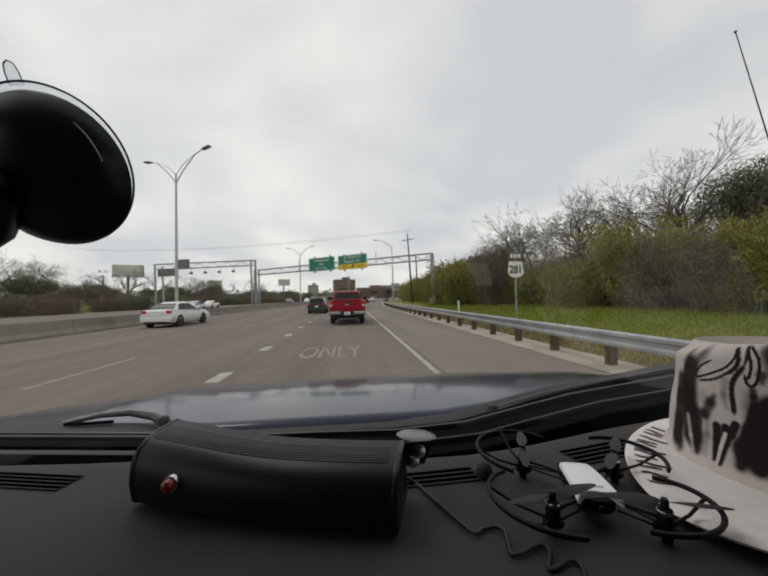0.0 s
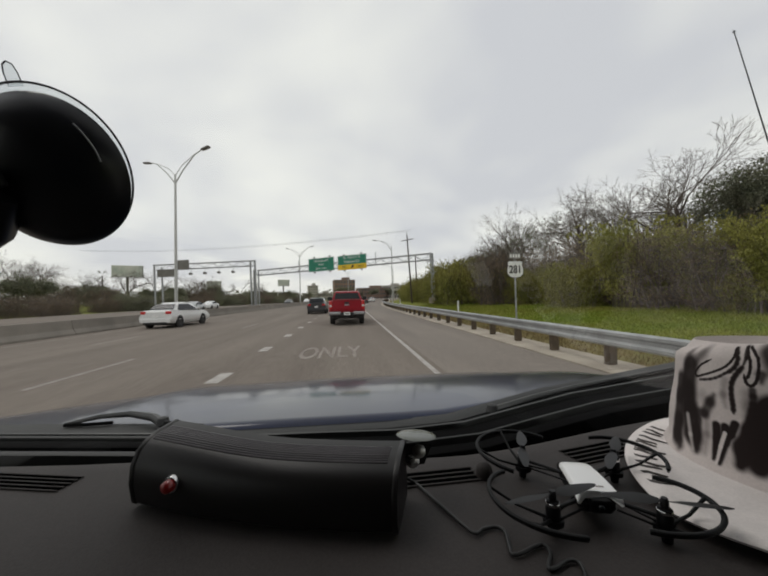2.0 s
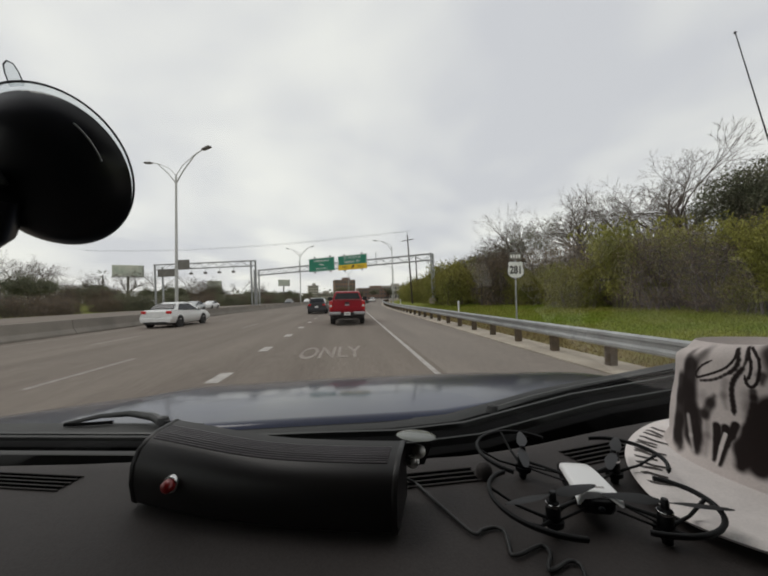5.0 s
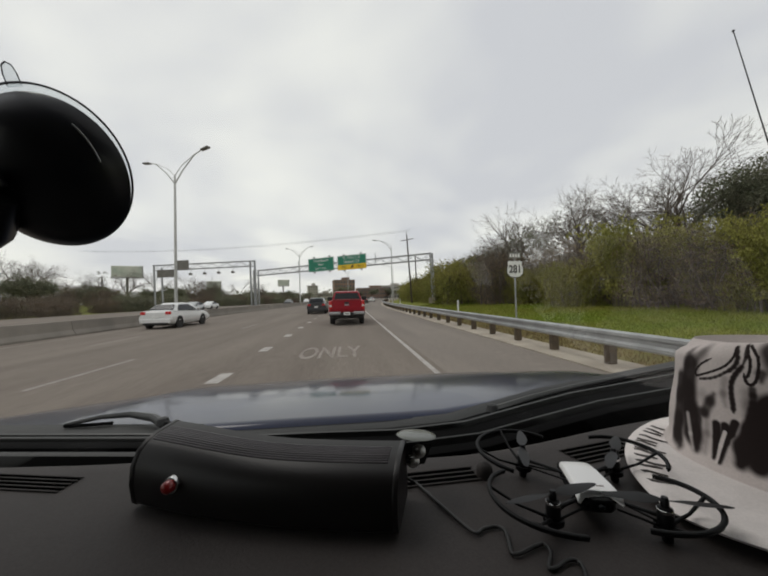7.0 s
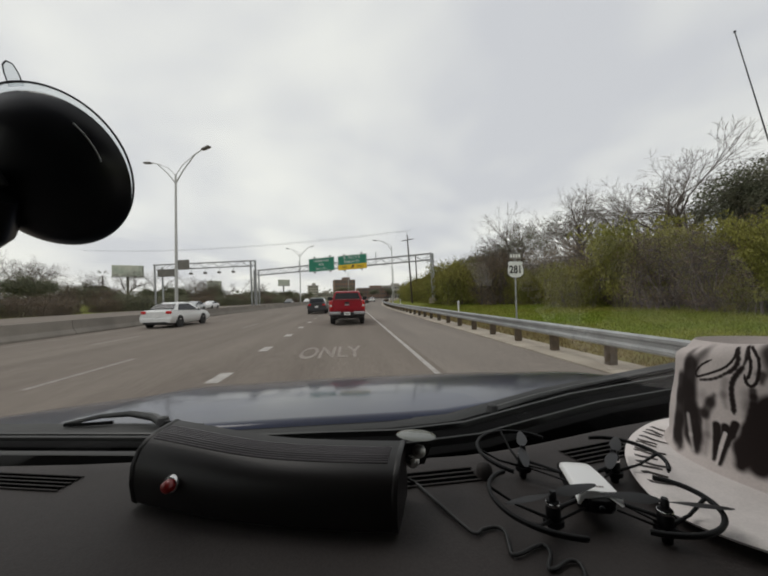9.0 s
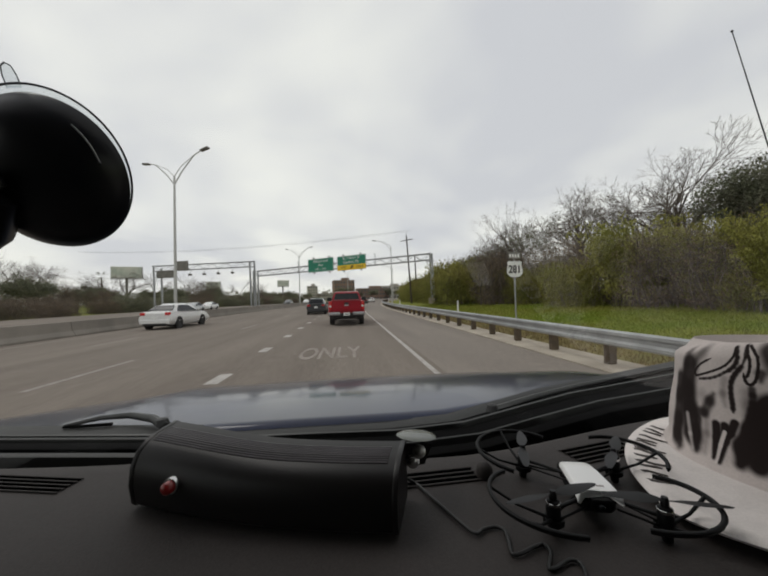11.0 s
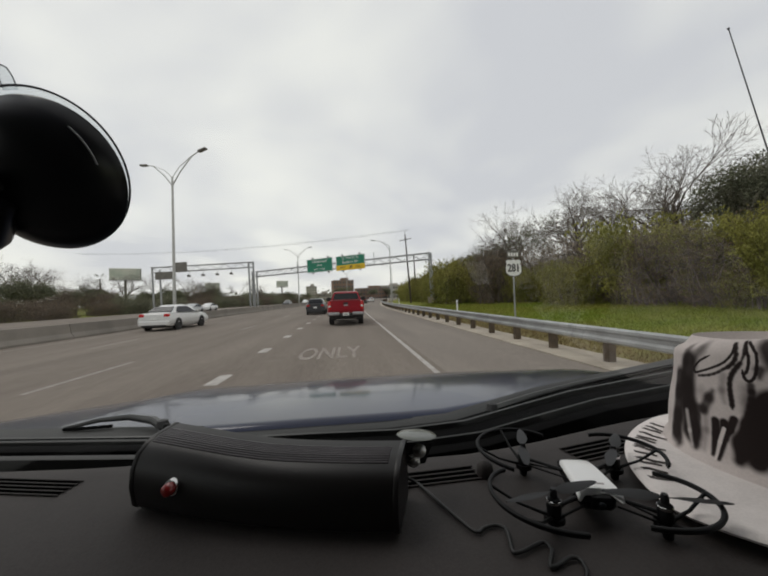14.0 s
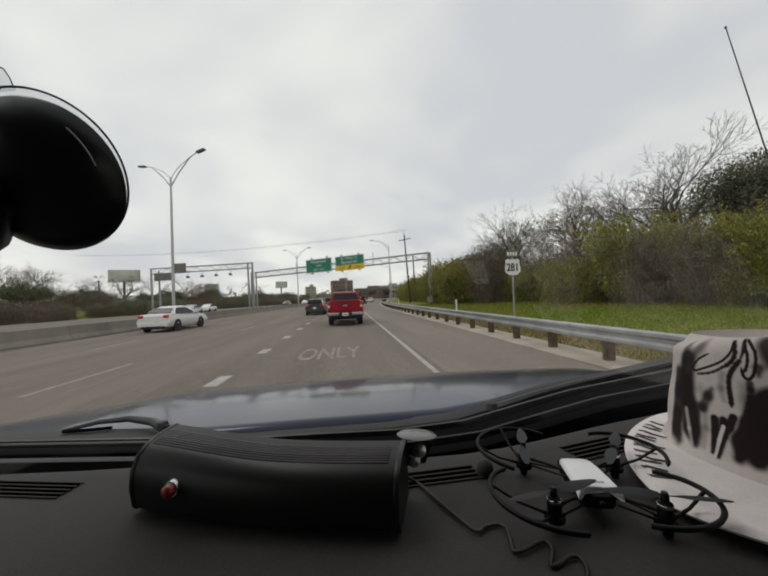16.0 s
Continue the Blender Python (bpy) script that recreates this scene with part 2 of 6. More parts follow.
LAMP_CLEAR = mat("clear_lamp", (0.7, 0.7, 0.68), 0.2, scale=9)
BLACK_TRIM = mat("black_trim", (0.02, 0.02, 0.02), 0.6, scale=8)
WIPER = mat("semi_gloss_black", (0.032, 0.033, 0.031), 0.45, scale=20, vary=0.25, bump_scale=300, bump=0.1, spec=0.6)
COWL = mat("weathered_cowl_plastic", (0.014, 0.0145, 0.013), 0.55, scale=9, color2=(0.018, 0.018, 0.017), bump=0.2, bump_scale=300, spec=0.35)
BRICK_FAR = mat("brown_facade", (0.25, 0.165, 0.125), 0.9, scale=0.2, vary=0.2, obj=0.1)
PALE_FACADE = mat("pale_facade", (0.50, 0.47, 0.42), 0.9, scale=0.2, vary=0.15, obj=0.1)
WINDOW_FAR = mat("far_window_glass", (0.09, 0.095, 0.10), 0.3, scale=1)
ROOF_FAR = mat("flat_roof", (0.22, 0.2, 0.19), 0.9, scale=0.5)
BILLBOARD = mat("faded_billboard", (0.62, 0.61, 0.54), 0.7, scale=0.5, color2=(0.42, 0.46, 0.40))
HOOD_PAINT = mat("dark_blue_hood", (0.010, 0.015, 0.042), 0.30, scale=2.5, vary=0.2, coat=0.72, fine=0.04, spec=0.08, coat_rough=0.10)
DASH = mat("dash_plastic", (0.042, 0.0358, 0.0338), 0.68, scale=6, vary=0.2, bump=0.6, bump_scale=620, fine=0.16, spec=0.28)
DASH_DARK = mat("dark_cowl_plastic", (0.006, 0.006, 0.006), 0.75, scale=6, vary=0.2, bump=0.3, bump_scale=400, spec=0.03)
# near-black without sheen: the shade inside slots and gutter, put into the colour
VOID = mat("vent_shadow_black", (0.002, 0.002, 0.002), 0.95, scale=6, spec=0.0)
BOX_BLACK = mat("satin_black_metal", (0.0062, 0.0050, 0.0048), 0.40, scale=9, vary=0.15, bump=0.10, bump_scale=1500, fine=0.08, spec=0.34)
# lighter than the housing: the sheen along the top ribs is in this colour
RIB_SHEEN = mat("rib_sheen_grey", (0.11, 0.102, 0.108), 0.4, scale=9)
BUTTON = mat("red_button", (0.30, 0.012, 0.012), 0.3, scale=40, coat=0.5)
STEEL = mat("bright_steel", (0.6, 0.6, 0.6), 0.2, 1.0, scale=40, vary=0.1)
DRONE_BLACK = mat("black_drone_plastic", (0.0045, 0.0045, 0.005), 0.5, scale=30, bump_scale=800, bump=0.1, spec=0.15)
DRONE_GREY = mat("grey_propeller_plastic", (0.009, 0.009, 0.010), 0.45, scale=30, spec=0.25)
DRONE_WHITE = mat("white_drone_shell", (0.86, 0.86, 0.85), 0.28, scale=30, vary=0.05, fine=0.02)
CABLE_BLACK = mat("black_cable_rubber", (0.006, 0.006, 0.006), 0.5, scale=60)
CUP_BLACK = mat("black_rubber", (0.008, 0.008, 0.010), 0.32, scale=20, vary=0.2)
HEADLINER = mat("grey_headliner", (0.22, 0.21, 0.20), 0.95, scale=10, bump=0.2, bump_scale=300)
CABIN = mat("dark_cabin_cloth", (0.035, 0.034, 0.033), 0.95, scale=10, bump=0.2, bump_scale=300)
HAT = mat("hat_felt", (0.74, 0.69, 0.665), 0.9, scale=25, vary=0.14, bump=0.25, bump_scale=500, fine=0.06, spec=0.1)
def smooth_path(pts, n=6):
    """A flowing line through the points."""
    P = [Vector(p) for p in pts]
    out = []
    for i in range(len(P) - 1):
        a, b, c, d = P[max(i - 1, 0)], P[i], P[i + 1], P[min(i + 2, len(P) - 1)]
        for k in range(n):
            t = k / n
            out.append(0.5 * (2 * b + (c - a) * t + (2 * a - 5 * b + 4 * c - d) * t * t + (3 * b - a - 3 * c + d) * t ** 3))
    return out + [P[-1]]


def stroke(w, soft, deep, *pts):
    """A curved brush stroke: short straight pieces along a flowing line through (round, up) points in millimetres."""
    line = smooth_path([(x / 1000, y / 1000) for x, y in pts], 2 if w < 3 and len(pts) > 3 else 1)
    n = len(line) - 2
    return [(tuple(p), tuple(q), w / 1000, soft, deep, 0.55 if i == n else 0.0) for i, (p, q) in enumerate(zip(line, line[1:]))]


HAT_PAINTED = hat_mat("airbrushed_hat_felt", (0.405, 0.276, 1.3425, 0.082, 0.096),
    stroke(11, 0.4, 0.97, (-31, 83), (-32, 58), (-28, 40), (-22, 18), (-17, 8)) + stroke(9, 0.45, 0.95, (-44, 66), (-46, 49), (-43, 25), (-43, 10), (-34, 1)) + stroke(6, 0.8, 0.75, (-18, 97), (-25, 84))
    + stroke(4, 0.8, 0.6, (-35, 96), (-35, 82), (-37, 67)) + stroke(4.5, 0.6, 0.85, (-20, 40), (-11, 42), (-6, 54), (-3, 61)) + stroke(4, 0.5, 0.9, (-16.6, 34.2), (-17.9, 19.8), (-16, 4.4))
    + stroke(2, 0.9, -0.55, (-30, 34.2), (-24.5, 17), (-20.2, 4.7)) + stroke(3, 0.9, 0.4, (-9.1, 41.4), (-7.5, 24), (-8.5, 5.7)) + stroke(1.1, 0.5, 1, (11.3, 105.4), (12.7, 98.3), (6.5, 88.7), (-3.8, 81.9), (-14.9, 76.4), (-21.1, 74.1), (-22.6, 78.5), (-16.7, 86.2), (-6.7, 92.6))
    + stroke(1.8, 0.6, 1, (12.4, 104.7), (15.4, 97), (12.9, 88.6), (6.6, 82.3)) + stroke(1.3, 0.6, 0.9, (-16.9, 71.8), (-6.8, 74.5), (1.9, 79.1), (8.2, 84.7)) + stroke(2, 0.6, 1, (18.3, 89.6), (14.1, 82.5), (11.3, 75.2), (11, 65), (12.2, 56.9), (12.9, 49.6))
    + stroke(1.5, 0.6, 0.95, (19.9, 107.1), (21.3, 98.3), (18.6, 89.6)) + stroke(1.2, 0.5, 1, (19.9, 107.1), (24, 96.7), (23.6, 86.4), (21.6, 80.7)) + stroke(1.2, 0.5, 1, (22.6, 107.4), (29.1, 99.5), (29.3, 87.5), (27.3, 78.7), (24.1, 75.6), (21.2, 78.2), (19.9, 84.5))
    + stroke(3, 0.9, 0.4, (5.9, 76.5), (4.7, 63.3), (7.1, 53.2)) + stroke(5, 0.9, 0.3, (-14, 58), (-10, 52)) + stroke(5, 0.9, 0.45, (23, 68), (24, 58), (22, 51))
    + stroke(3.8, 0.35, 1, (0, 35), (1, 23), (-1, 5)) + stroke(3.6, 0.35, 1, (7, 36), (7, 23), (4, 3)) + stroke(3.2, 0.35, 1, (14, 41), (11, 31), (8, 22))
    + stroke(1.5, 0.45, -0.95, (6.8, 30.6), (4, 17.9), (1.4, 1.7)) + stroke(2.6, 0.6, 0.9, (25.3, 72.6), (25.8, 60.8), (23.9, 48.2), (19.5, 32.6))
    + stroke(10, 0.3, 1, (32, 51), (28, 38), (22, 22), (18, 8)) + stroke(16, 0.2, 1, (41, 57), (36, 37), (29, 11)) + stroke(9, 0.5, 0.95, (38, 104), (38, 90))
    + stroke(4, 0.6, 0.9, (31, 86), (31, 80)) + stroke(6, 0.6, 0.95, (32, 56), (38, 60)))
HAT_DARK = mat("hat_airbrush_black", (0.035, 0.028, 0.026), 0.85, scale=18, color2=(0.07, 0.058, 0.052), bump=0.25, bump_scale=500)
HAT_GREY = mat("hat_airbrush_grey", (0.30, 0.27, 0.26), 0.9, scale=22, color2=(0.45, 0.41, 0.39), bump=0.25, bump_scale=500)
WINDSHIELD = glass_mat("windshield_glass", (0.99, 0.995, 0.995), 1.5)
SCREW = mat("dull_steel", (0.62, 0.61, 0.59), 0.42, 1.0, scale=40, vary=0.1)
PAD_VINYL = mat("cloudy_vinyl", (0.14, 0.15, 0.13), 0.25, scale=60, vary=0.3, spec=0.6)
CLEAR_RIM = glass_mat("clear_vinyl", (0.90, 0.915, 0.915), 0.3, 0.08)


# ---- building helpers ----
def link_mesh(name, me, material, parent=None, label=""):
    ob = new(name, me)
    if material and not me.materials:
        me.materials.append(material)
    if parent:
        ob.parent = parent
    if label:
        ob["label"] = label
    return ob


def part(name, bm, material, parent=None, label="", smooth=None):
    me = bpy.data.meshes.new(name)
    bmesh.ops.recalc_face_normals(bm, faces=bm.faces)
    if smooth is not None:
        for f in bm.faces:
            f.smooth = True
        for e in bm.edges:
            if len(e.link_faces) == 2 and e.calc_face_angle(0) > radians(smooth):
                e.smooth = False
    bm.to_mesh(me)
    bm.free()
    return link_mesh(name, me, material, parent, label)


def raw(name, verts, faces, material, parent=None, label="", smooth=False):
    me = bpy.data.meshes.new(name)
    me.from_pydata([tuple(v) for v in verts], [], faces)
    if smooth:
        me.polygons.foreach_set("use_smooth", [True] * len(me.polygons))
    me.update()
    return link_mesh(name, me, material, parent, label)


def thing(name, label, category, m=None, group="", kind=""):
    e = new(name)
    e.empty_display_size = 0.1
    if m is not None:
        e.matrix_world = m
    return tagged(e, label, category, group, kind)


def box(bm, sx, sy, sz, m=Matrix(), bevel=0.0, seg=1):
    """A box standing on its own origin plane's middle: x and y centred, z from 0 up."""
    r = bmesh.ops.create_cube(bm, size=1)
    vs = r["verts"]
    bmesh.ops.transform(bm, verts=vs, matrix=m @ Matrix.Translation((0, 0, sz / 2)) @ Matrix.Diagonal((sx, sy, sz, 1)))
    if bevel:
        es = {e for v in vs for e in v.link_edges}
        bmesh.ops.bevel(bm, geom=list(es), offset=bevel, segments=seg, affect="EDGES", profile=0.5)
    return bm


def B(sx, sy, sz, m=Matrix(), bevel=0.0, seg=1):
    return box(bmesh.new(), sx, sy, sz, m, bevel, seg)


def tube(bm, pts, radii, sides=6, cap=True):
    """A round bar along points."""
    pts = [Vector(p) for p in pts]
    if isinstance(radii, (int, float)):
        radii = [radii] * len(pts)
    rings, ref = [], None
    for i, p in enumerate(pts):
        d = (pts[min(i + 1, len(pts) - 1)] - pts[max(i - 1, 0)]).normalized()
        if ref is None:
            ref = d.orthogonal().normalized()
        u = (ref - d * ref.dot(d)).normalized()
        ref = u
        v = d.cross(u)
        rings.append([bm.verts.new(p + (u * math.cos(a) + v * math.sin(a)) * radii[i]) for a in (2 * math.pi * k / sides for k in range(sides))])
    for a, b in zip(rings, rings[1:]):
        for k in range(sides):
            bm.faces.new((a[k], a[(k + 1) % sides], b[(k + 1) % sides], b[k]))
    if cap:
        bm.faces.new(rings[0][::-1])
        bm.faces.new(rings[-1])
    return bm


def T(pts, radii, sides=6):
    return tube(bmesh.new(), pts, radii, sides)


def lathe(bm, profile, m=Matrix(), sides=24):
    """A turned form from (radius, height) pairs round z."""
    rings = []
    for r, z in profile:
        if r < 1e-6:
            rings.append([bm.verts.new(m @ Vector((0, 0, z)))])
        else:
            rings.append([bm.verts.new(m @ Vector((r * math.cos(a), r * math.sin(a), z))) for a in (2 * math.pi * k / sides for k in range(sides))])
    for a, b in zip(rings, rings[1:]):
        for k in range(sides):
            j = (k + 1) % sides
            if len(a) == 1 and len(b) == 1:
                continue
            if len(a) == 1:
                bm.faces.new((a[0], b[j], b[k]))
            elif len(b) == 1:
                bm.faces.new((a[k], a[j], b[0]))
            else:
                bm.faces.new((a[k], a[j], b[j], b[k]))
    return bm


def LA(profile, m=Matrix(), sides=24):
    return lathe(bmesh.new(), profile, m, sides)


def loft(sections, close=True):
    """Skins closed rings of equally many points, with end caps."""
    bm = bmesh.new()
    rings = [[bm.verts.new(p) for p in s] for s in sections]
    n = len(rings[0])
    for a, b in zip(rings, rings[1:]):
        for k in range(n):
            bm.faces.new((a[k], a[(k + 1) % n], b[(k + 1) % n], b[k]))
    if close:
        bm.faces.new(rings[0][::-1])
        bm.faces.new(rings[-1])
    return bm


def lettering(name, text, size, m, material, parent, align="CENTER", stretch=1.0, bold=0.0):
    """Writing in the built-in font as a thin raised mesh."""
    cu = bpy.data.curves.new(name, "FONT")
    cu.body, cu.size, cu.align_x, cu.align_y, cu.extrude, cu.offset = text, size, align, "CENTER", 0.004, bold
    tmp = bpy.data.objects.new(name, cu)
    scene.collection.objects.link(tmp)
    me = bpy.data.meshes.new_from_object(tmp.evaluated_get(bpy.context.evaluated_depsgraph_get()))
    bpy.data.objects.remove(tmp)
    ob = link_mesh(name, me, material, parent)
    ob.matrix_local = m @ Matrix.Diagonal((1, stretch, 1, 1))
    return ob


# ---- the large structure ----
def bend(y):
    """How far the road has swung to its right after y metres."""
    return 0.0 if y < 30 else (0.0011 * (y - 30) ** 2 if y < 130 else 11.0 + 0.22 * (y - 130))


def height(s, y):
    """The ground's height, s metres across from the lane's middle line."""
    h = -0.06
    if s > 5.9:
        h = -0.06 + 0.055 * min(s - 5.9, 24) + 0.02 * max(0, min(s - 29.9, 60))
    if s < -36:
        h = -0.06 - 0.008 * min(-36 - s, 60)
    if s > 6.5 or s < -37:
        h += 0.10 * noise.noise(Vector((s * 0.11, y * 0.11, 3.1)))
    return h


def spread(a, b, n, power=1.0):
    return [a + (b - a) * (i / n) ** power for i in range(n + 1)]


def strip(name, s_list, y_list, z_of, material, parent=None, label=""):
    verts = [(s + bend(y), y, z_of(s, y)) for y in y_list for s in s_list]
    n = len(s_list)
    faces = [(j * n + i, j * n + i + 1, (j + 1) * n + i + 1, (j + 1) * n + i) for j in range(len(y_list) - 1) for i in range(n - 1)]
    return raw(name, verts, faces, material, parent, label, smooth=True)


YS = spread(-40, 60, 50) + spread(64, 300, 60)[0:] + [360, 450, 600, 900, 1400, 2200, 4200]
S_GROUND = [-3000, -900, -300, -150, -100, -70, -50, -43, -38, -36, -20, -14, -6, 0, 5.6, 5.9, 7, 8, 9, 10.5, 12, 14, 16, 18, 20, 23, 26, 30, 36, 45, 60, 90, 150, 300, 900, 3000]
ground = strip("ground", S_GROUND, YS, height, GRASS)
tagged(ground, "green winter grass ground rising beside the road", "ground", kind="structure")
ROAD_YS = spread(-30, 330, 120) + [360, 420, 500]
road = strip("road", [-13.3, -10, -6, -2.5, 1.85], ROAD_YS, lambda s, y: 0.0, ASPHALT)
tagged(road, "grey-brown worn asphalt motorway lanes", "road", kind="structure")
shoulder = strip("shoulder", [1.85, 3.5, 4.7], ROAD_YS, lambda s, y: -0.002, SHOULDER)
tagged(shoulder, "paler asphalt hard shoulder beside the edge line", "road", kind="structure")
far_road = strip("road_opposite", [-39, -25, -13.9], ROAD_YS, lambda s, y: 0.0, ASPHALT)
tagged(far_road, "opposite carriageway behind the concrete barrier", "road", kind="structure")


def mow_strip():
    """The concrete slab that the guardrail's posts stand in, cast in bays."""
    e = thing("pavement_mow_strip", "pale concrete strip under the steel guardrail", "pavement", kind="structure")
    y = -6.0
    while y < 120:
        y2 = y + 3.0
        vs = [(x + bend(yy), yy, z) for z in (-0.10, 0.02) for yy in (y, y2 - 0.02) for x in (4.72, 5.75)]
        raw("slab", vs, [(4, 5, 7, 6), (0, 1, 5, 4), (2, 6, 7, 3), (0, 4, 6, 2), (1, 3, 7, 5)], CONCRETE, e)
        y = y2


mow_strip()
verge = strip("verge", [5.7, 6.2, 7.0, 7.9], spread(-20, 60, 60) + spread(62, 140, 30),
              lambda s, y: height(s, y) + 0.03 + 0.02 * noise.noise(Vector((s, y * 0.4, 0))) - (0.06 if s > 7.5 else 0), DRY)
tagged(verge, "dry brown grass verge behind the guardrail", "ground", kind="structure")


def marking(name, s, y0, y1, w, material, parent, z=0.004):
    n = max(1, int((y1 - y0) / 4))
    ys = spread(y0, y1, n)
    vs = [(s + bend(y) + dx + 0.015 * noise.noise(Vector((s, y * 1.7, dx))), y, z) for y in ys for dx in (-w / 2, w / 2)]
    raw(name, vs, [(2 * i, 2 * i + 1, 2 * i + 3, 2 * i + 2) for i in range(n)], material, parent)


marks = thing("road_markings", "worn white lane lines painted on the asphalt", "road marking", kind="structure")
marking("edge_line", 1.66, -10, 260, 0.12, PAINT_LINE, marks)
for i in range(46):
    marking("lane_dash", -2.55, 2.75 + 3.72 * i, 3.60 + 3.72 * i, 0.26, PAINT_LINE if i < 6 else PAINT_WORN, marks)
for i in range(16):
    marking("lane_dash", -5.75, 6.6 + 12.2 * i, 9.7 + 12.2 * i, 0.13, PAINT_WORN, marks)
    marking("lane_dash", -9.3, 1.0 + 12.2 * i, 4.0 + 12.2 * i, 0.13, PAINT_WORN, marks)
marking("edge_line", -12.4, -10, 260, 0.14, PAINT_WORN, marks)
lettering("lettering_only", "ONLY", 0.62, Matrix.Translation((-0.55, 9.45, 0.003)), PAINT_FAINT, marks, stretch=4.3, bold=0.012)


def median_barrier():
    e = thing("wall_median", "low grimy concrete median barrier along the road", "barrier", kind="structure")
    prof = [(-0.30, 0), (-0.30, 0.08), (-0.16, 0.28), (-0.09, 0.72), (0.09, 0.72), (0.16, 0.28), (0.30, 0.08), (0.30, 0)]
    y = -12.0
    while y < 240:
        y2 = y + 6.0
        secs = [[(-13.6 + bend(yy) + a, yy, b) for a, b in prof] for yy in (y, y2 - 0.03)]
        part("barrier_segment", loft(secs), BARRIER, e)
        y = y2


median_barrier()


# ---- roadside furniture ----
def guardrail():
    e = thing("guardrail", "galvanised steel W-beam guardrail on brown timber posts", "guardrail")
    prof = [(0.0, 0.0), (0.05, 0.035), (0.05, 0.085), (0.0, 0.125), (0.0, 0.185), (0.05, 0.225), (0.05, 0.275), (0.0, 0.31)]
    y, s0, lap = -6.0, 5.02, 0.0
    while y < 118:
        y2 = y + 3.81
        secs = []
        for k in range(3):
            yy = y + (y2 + 0.12 - y) * k / 2
            secs.append([(s0 - a - lap + bend(yy), yy, 0.44 + b) for a, b in prof] + [(s0 - a + 0.004 - lap + bend(yy), yy, 0.44 + b) for a, b in prof[::-1]])
        part("rail_beam", loft(secs), GALV, e, smooth=50)
        y, lap = y2, 0.005 - lap
    y = -5.0
    while y < 117:
        x = s0 + bend(y)
        part("block", B(0.16, 0.15, 0.30, pose(x + 0.087, y, 0.43), 0.012), WOOD_POST, e)
        part("post", B(0.18, 0.16, 0.71, pose(x + 0.255, y, -0.02, 0, random.uniform(-1, 1), 0), 0.012), WOOD_POST, e, "brown timber post")
        part("bolt", LA([(0, 0.012), (0.016, 0.012), (0.018, 0.0), (0.018, -0.01)], pose(x - 0.004, y, 0.595, 0, -90, 0), 8), GALV, e)
        y += 1.905


guardrail()


def delineator(y, s=6.4):
    e = thing("delineator_post", "white plastic roadside marker post behind the guardrail", "marker post", pose(s + bend(y), y, height(s, y)), "marker posts")
    part("post", LA([(0.0, 0), (0.05, 0), (0.05, 1.15), (0.045, 1.2), (0, 1.21)], sides=10), SIGN_WHITE, e)
    part("reflector", B(0.07, 0.02, 0.14, pose(0, -0.05, 0.95), 0.005), LAMP_CLEAR, e, "pale reflector band")


for yy in (19.5, 44.0, 70.0):
    delineator(yy)


def double_lamp(s, y, h):
    e = thing("street_lamp", "tall grey steel twin-arm street lamp on the median", "street lamp", pose(s + bend(y), y, 0, 0, 0, -28), "twin-arm lamps")
    part("base", B(0.5, 0.5, 0.5, bevel=0.03), CONCRETE, e, "concrete base")
    part("pole", T([(0, 0, 0.4), (0, 0, h)], [0.13, 0.075], 10), LAMP_STEEL, e, smooth=40)
    for k in (-1, 1):
        part("arm", T([(0, 0, h - 0.7), (k * 0.9, 0, h + 0.25), (k * 2.2, 0, h + 1.25), (k * 3.0, 0, h + 1.5)], [0.05, 0.045, 0.04, 0.035], 6), LAMP_STEEL, e)
        part("brace", T([(0, 0, h - 0.05), (k * 0.8, 0, h + 0.65), (k * 2.2, 0, h + 1.28)], 0.028, 5), LAMP_STEEL, e)
        part("lamp_head", B(0.8, 0.32, 0.14, pose(k * 3.35, 0, h + 1.45, 0, -8 * k, 0), 0.05, 2), SIGN_BACK, e, "grey lamp head")


double_lamp(-13.6, 28.2, 11.6)
double_lamp(-13.6, 78, 11.6)
double_lamp(-13.6, 140, 11.6)


def single_lamp(s, y, h, reach=3.0):
    e = thing("street_lamp", "grey steel single-arm street lamp behind the guardrail", "street lamp", pose(s + bend(y), y, height(s, y)), "single-arm lamps")
    part("base", B(0.45, 0.45, 0.3, bevel=0.03), CONCRETE, e, "concrete base")
    part("pole", T([(0, 0, 0.2), (0, 0, h)], [0.12, 0.07], 10), LAMP_STEEL, e, smooth=40)
    part("arm", T([(0, 0, h - 1.0), (-0.8, 0, h + 0.2), (-2.0, 0, h + 0.95), (-reach, 0, h + 1.1)], [0.05, 0.045, 0.04, 0.035], 6), LAMP_STEEL, e)
    part("brace", T([(0, 0, h - 0.1), (-0.8, 0, h + 0.55), (-2.0, 0, h + 1.0)], 0.028, 5), LAMP_STEEL, e)
    part("lamp_head", B(0.8, 0.3, 0.14, pose(-reach - 0.3, 0, h + 1.03, 0, 6, 0), 0.05, 2), SIGN_BACK, e, "grey lamp head")


single_lamp(7.0, 66, 11.5)
single_lamp(7.0, 118, 11.5)


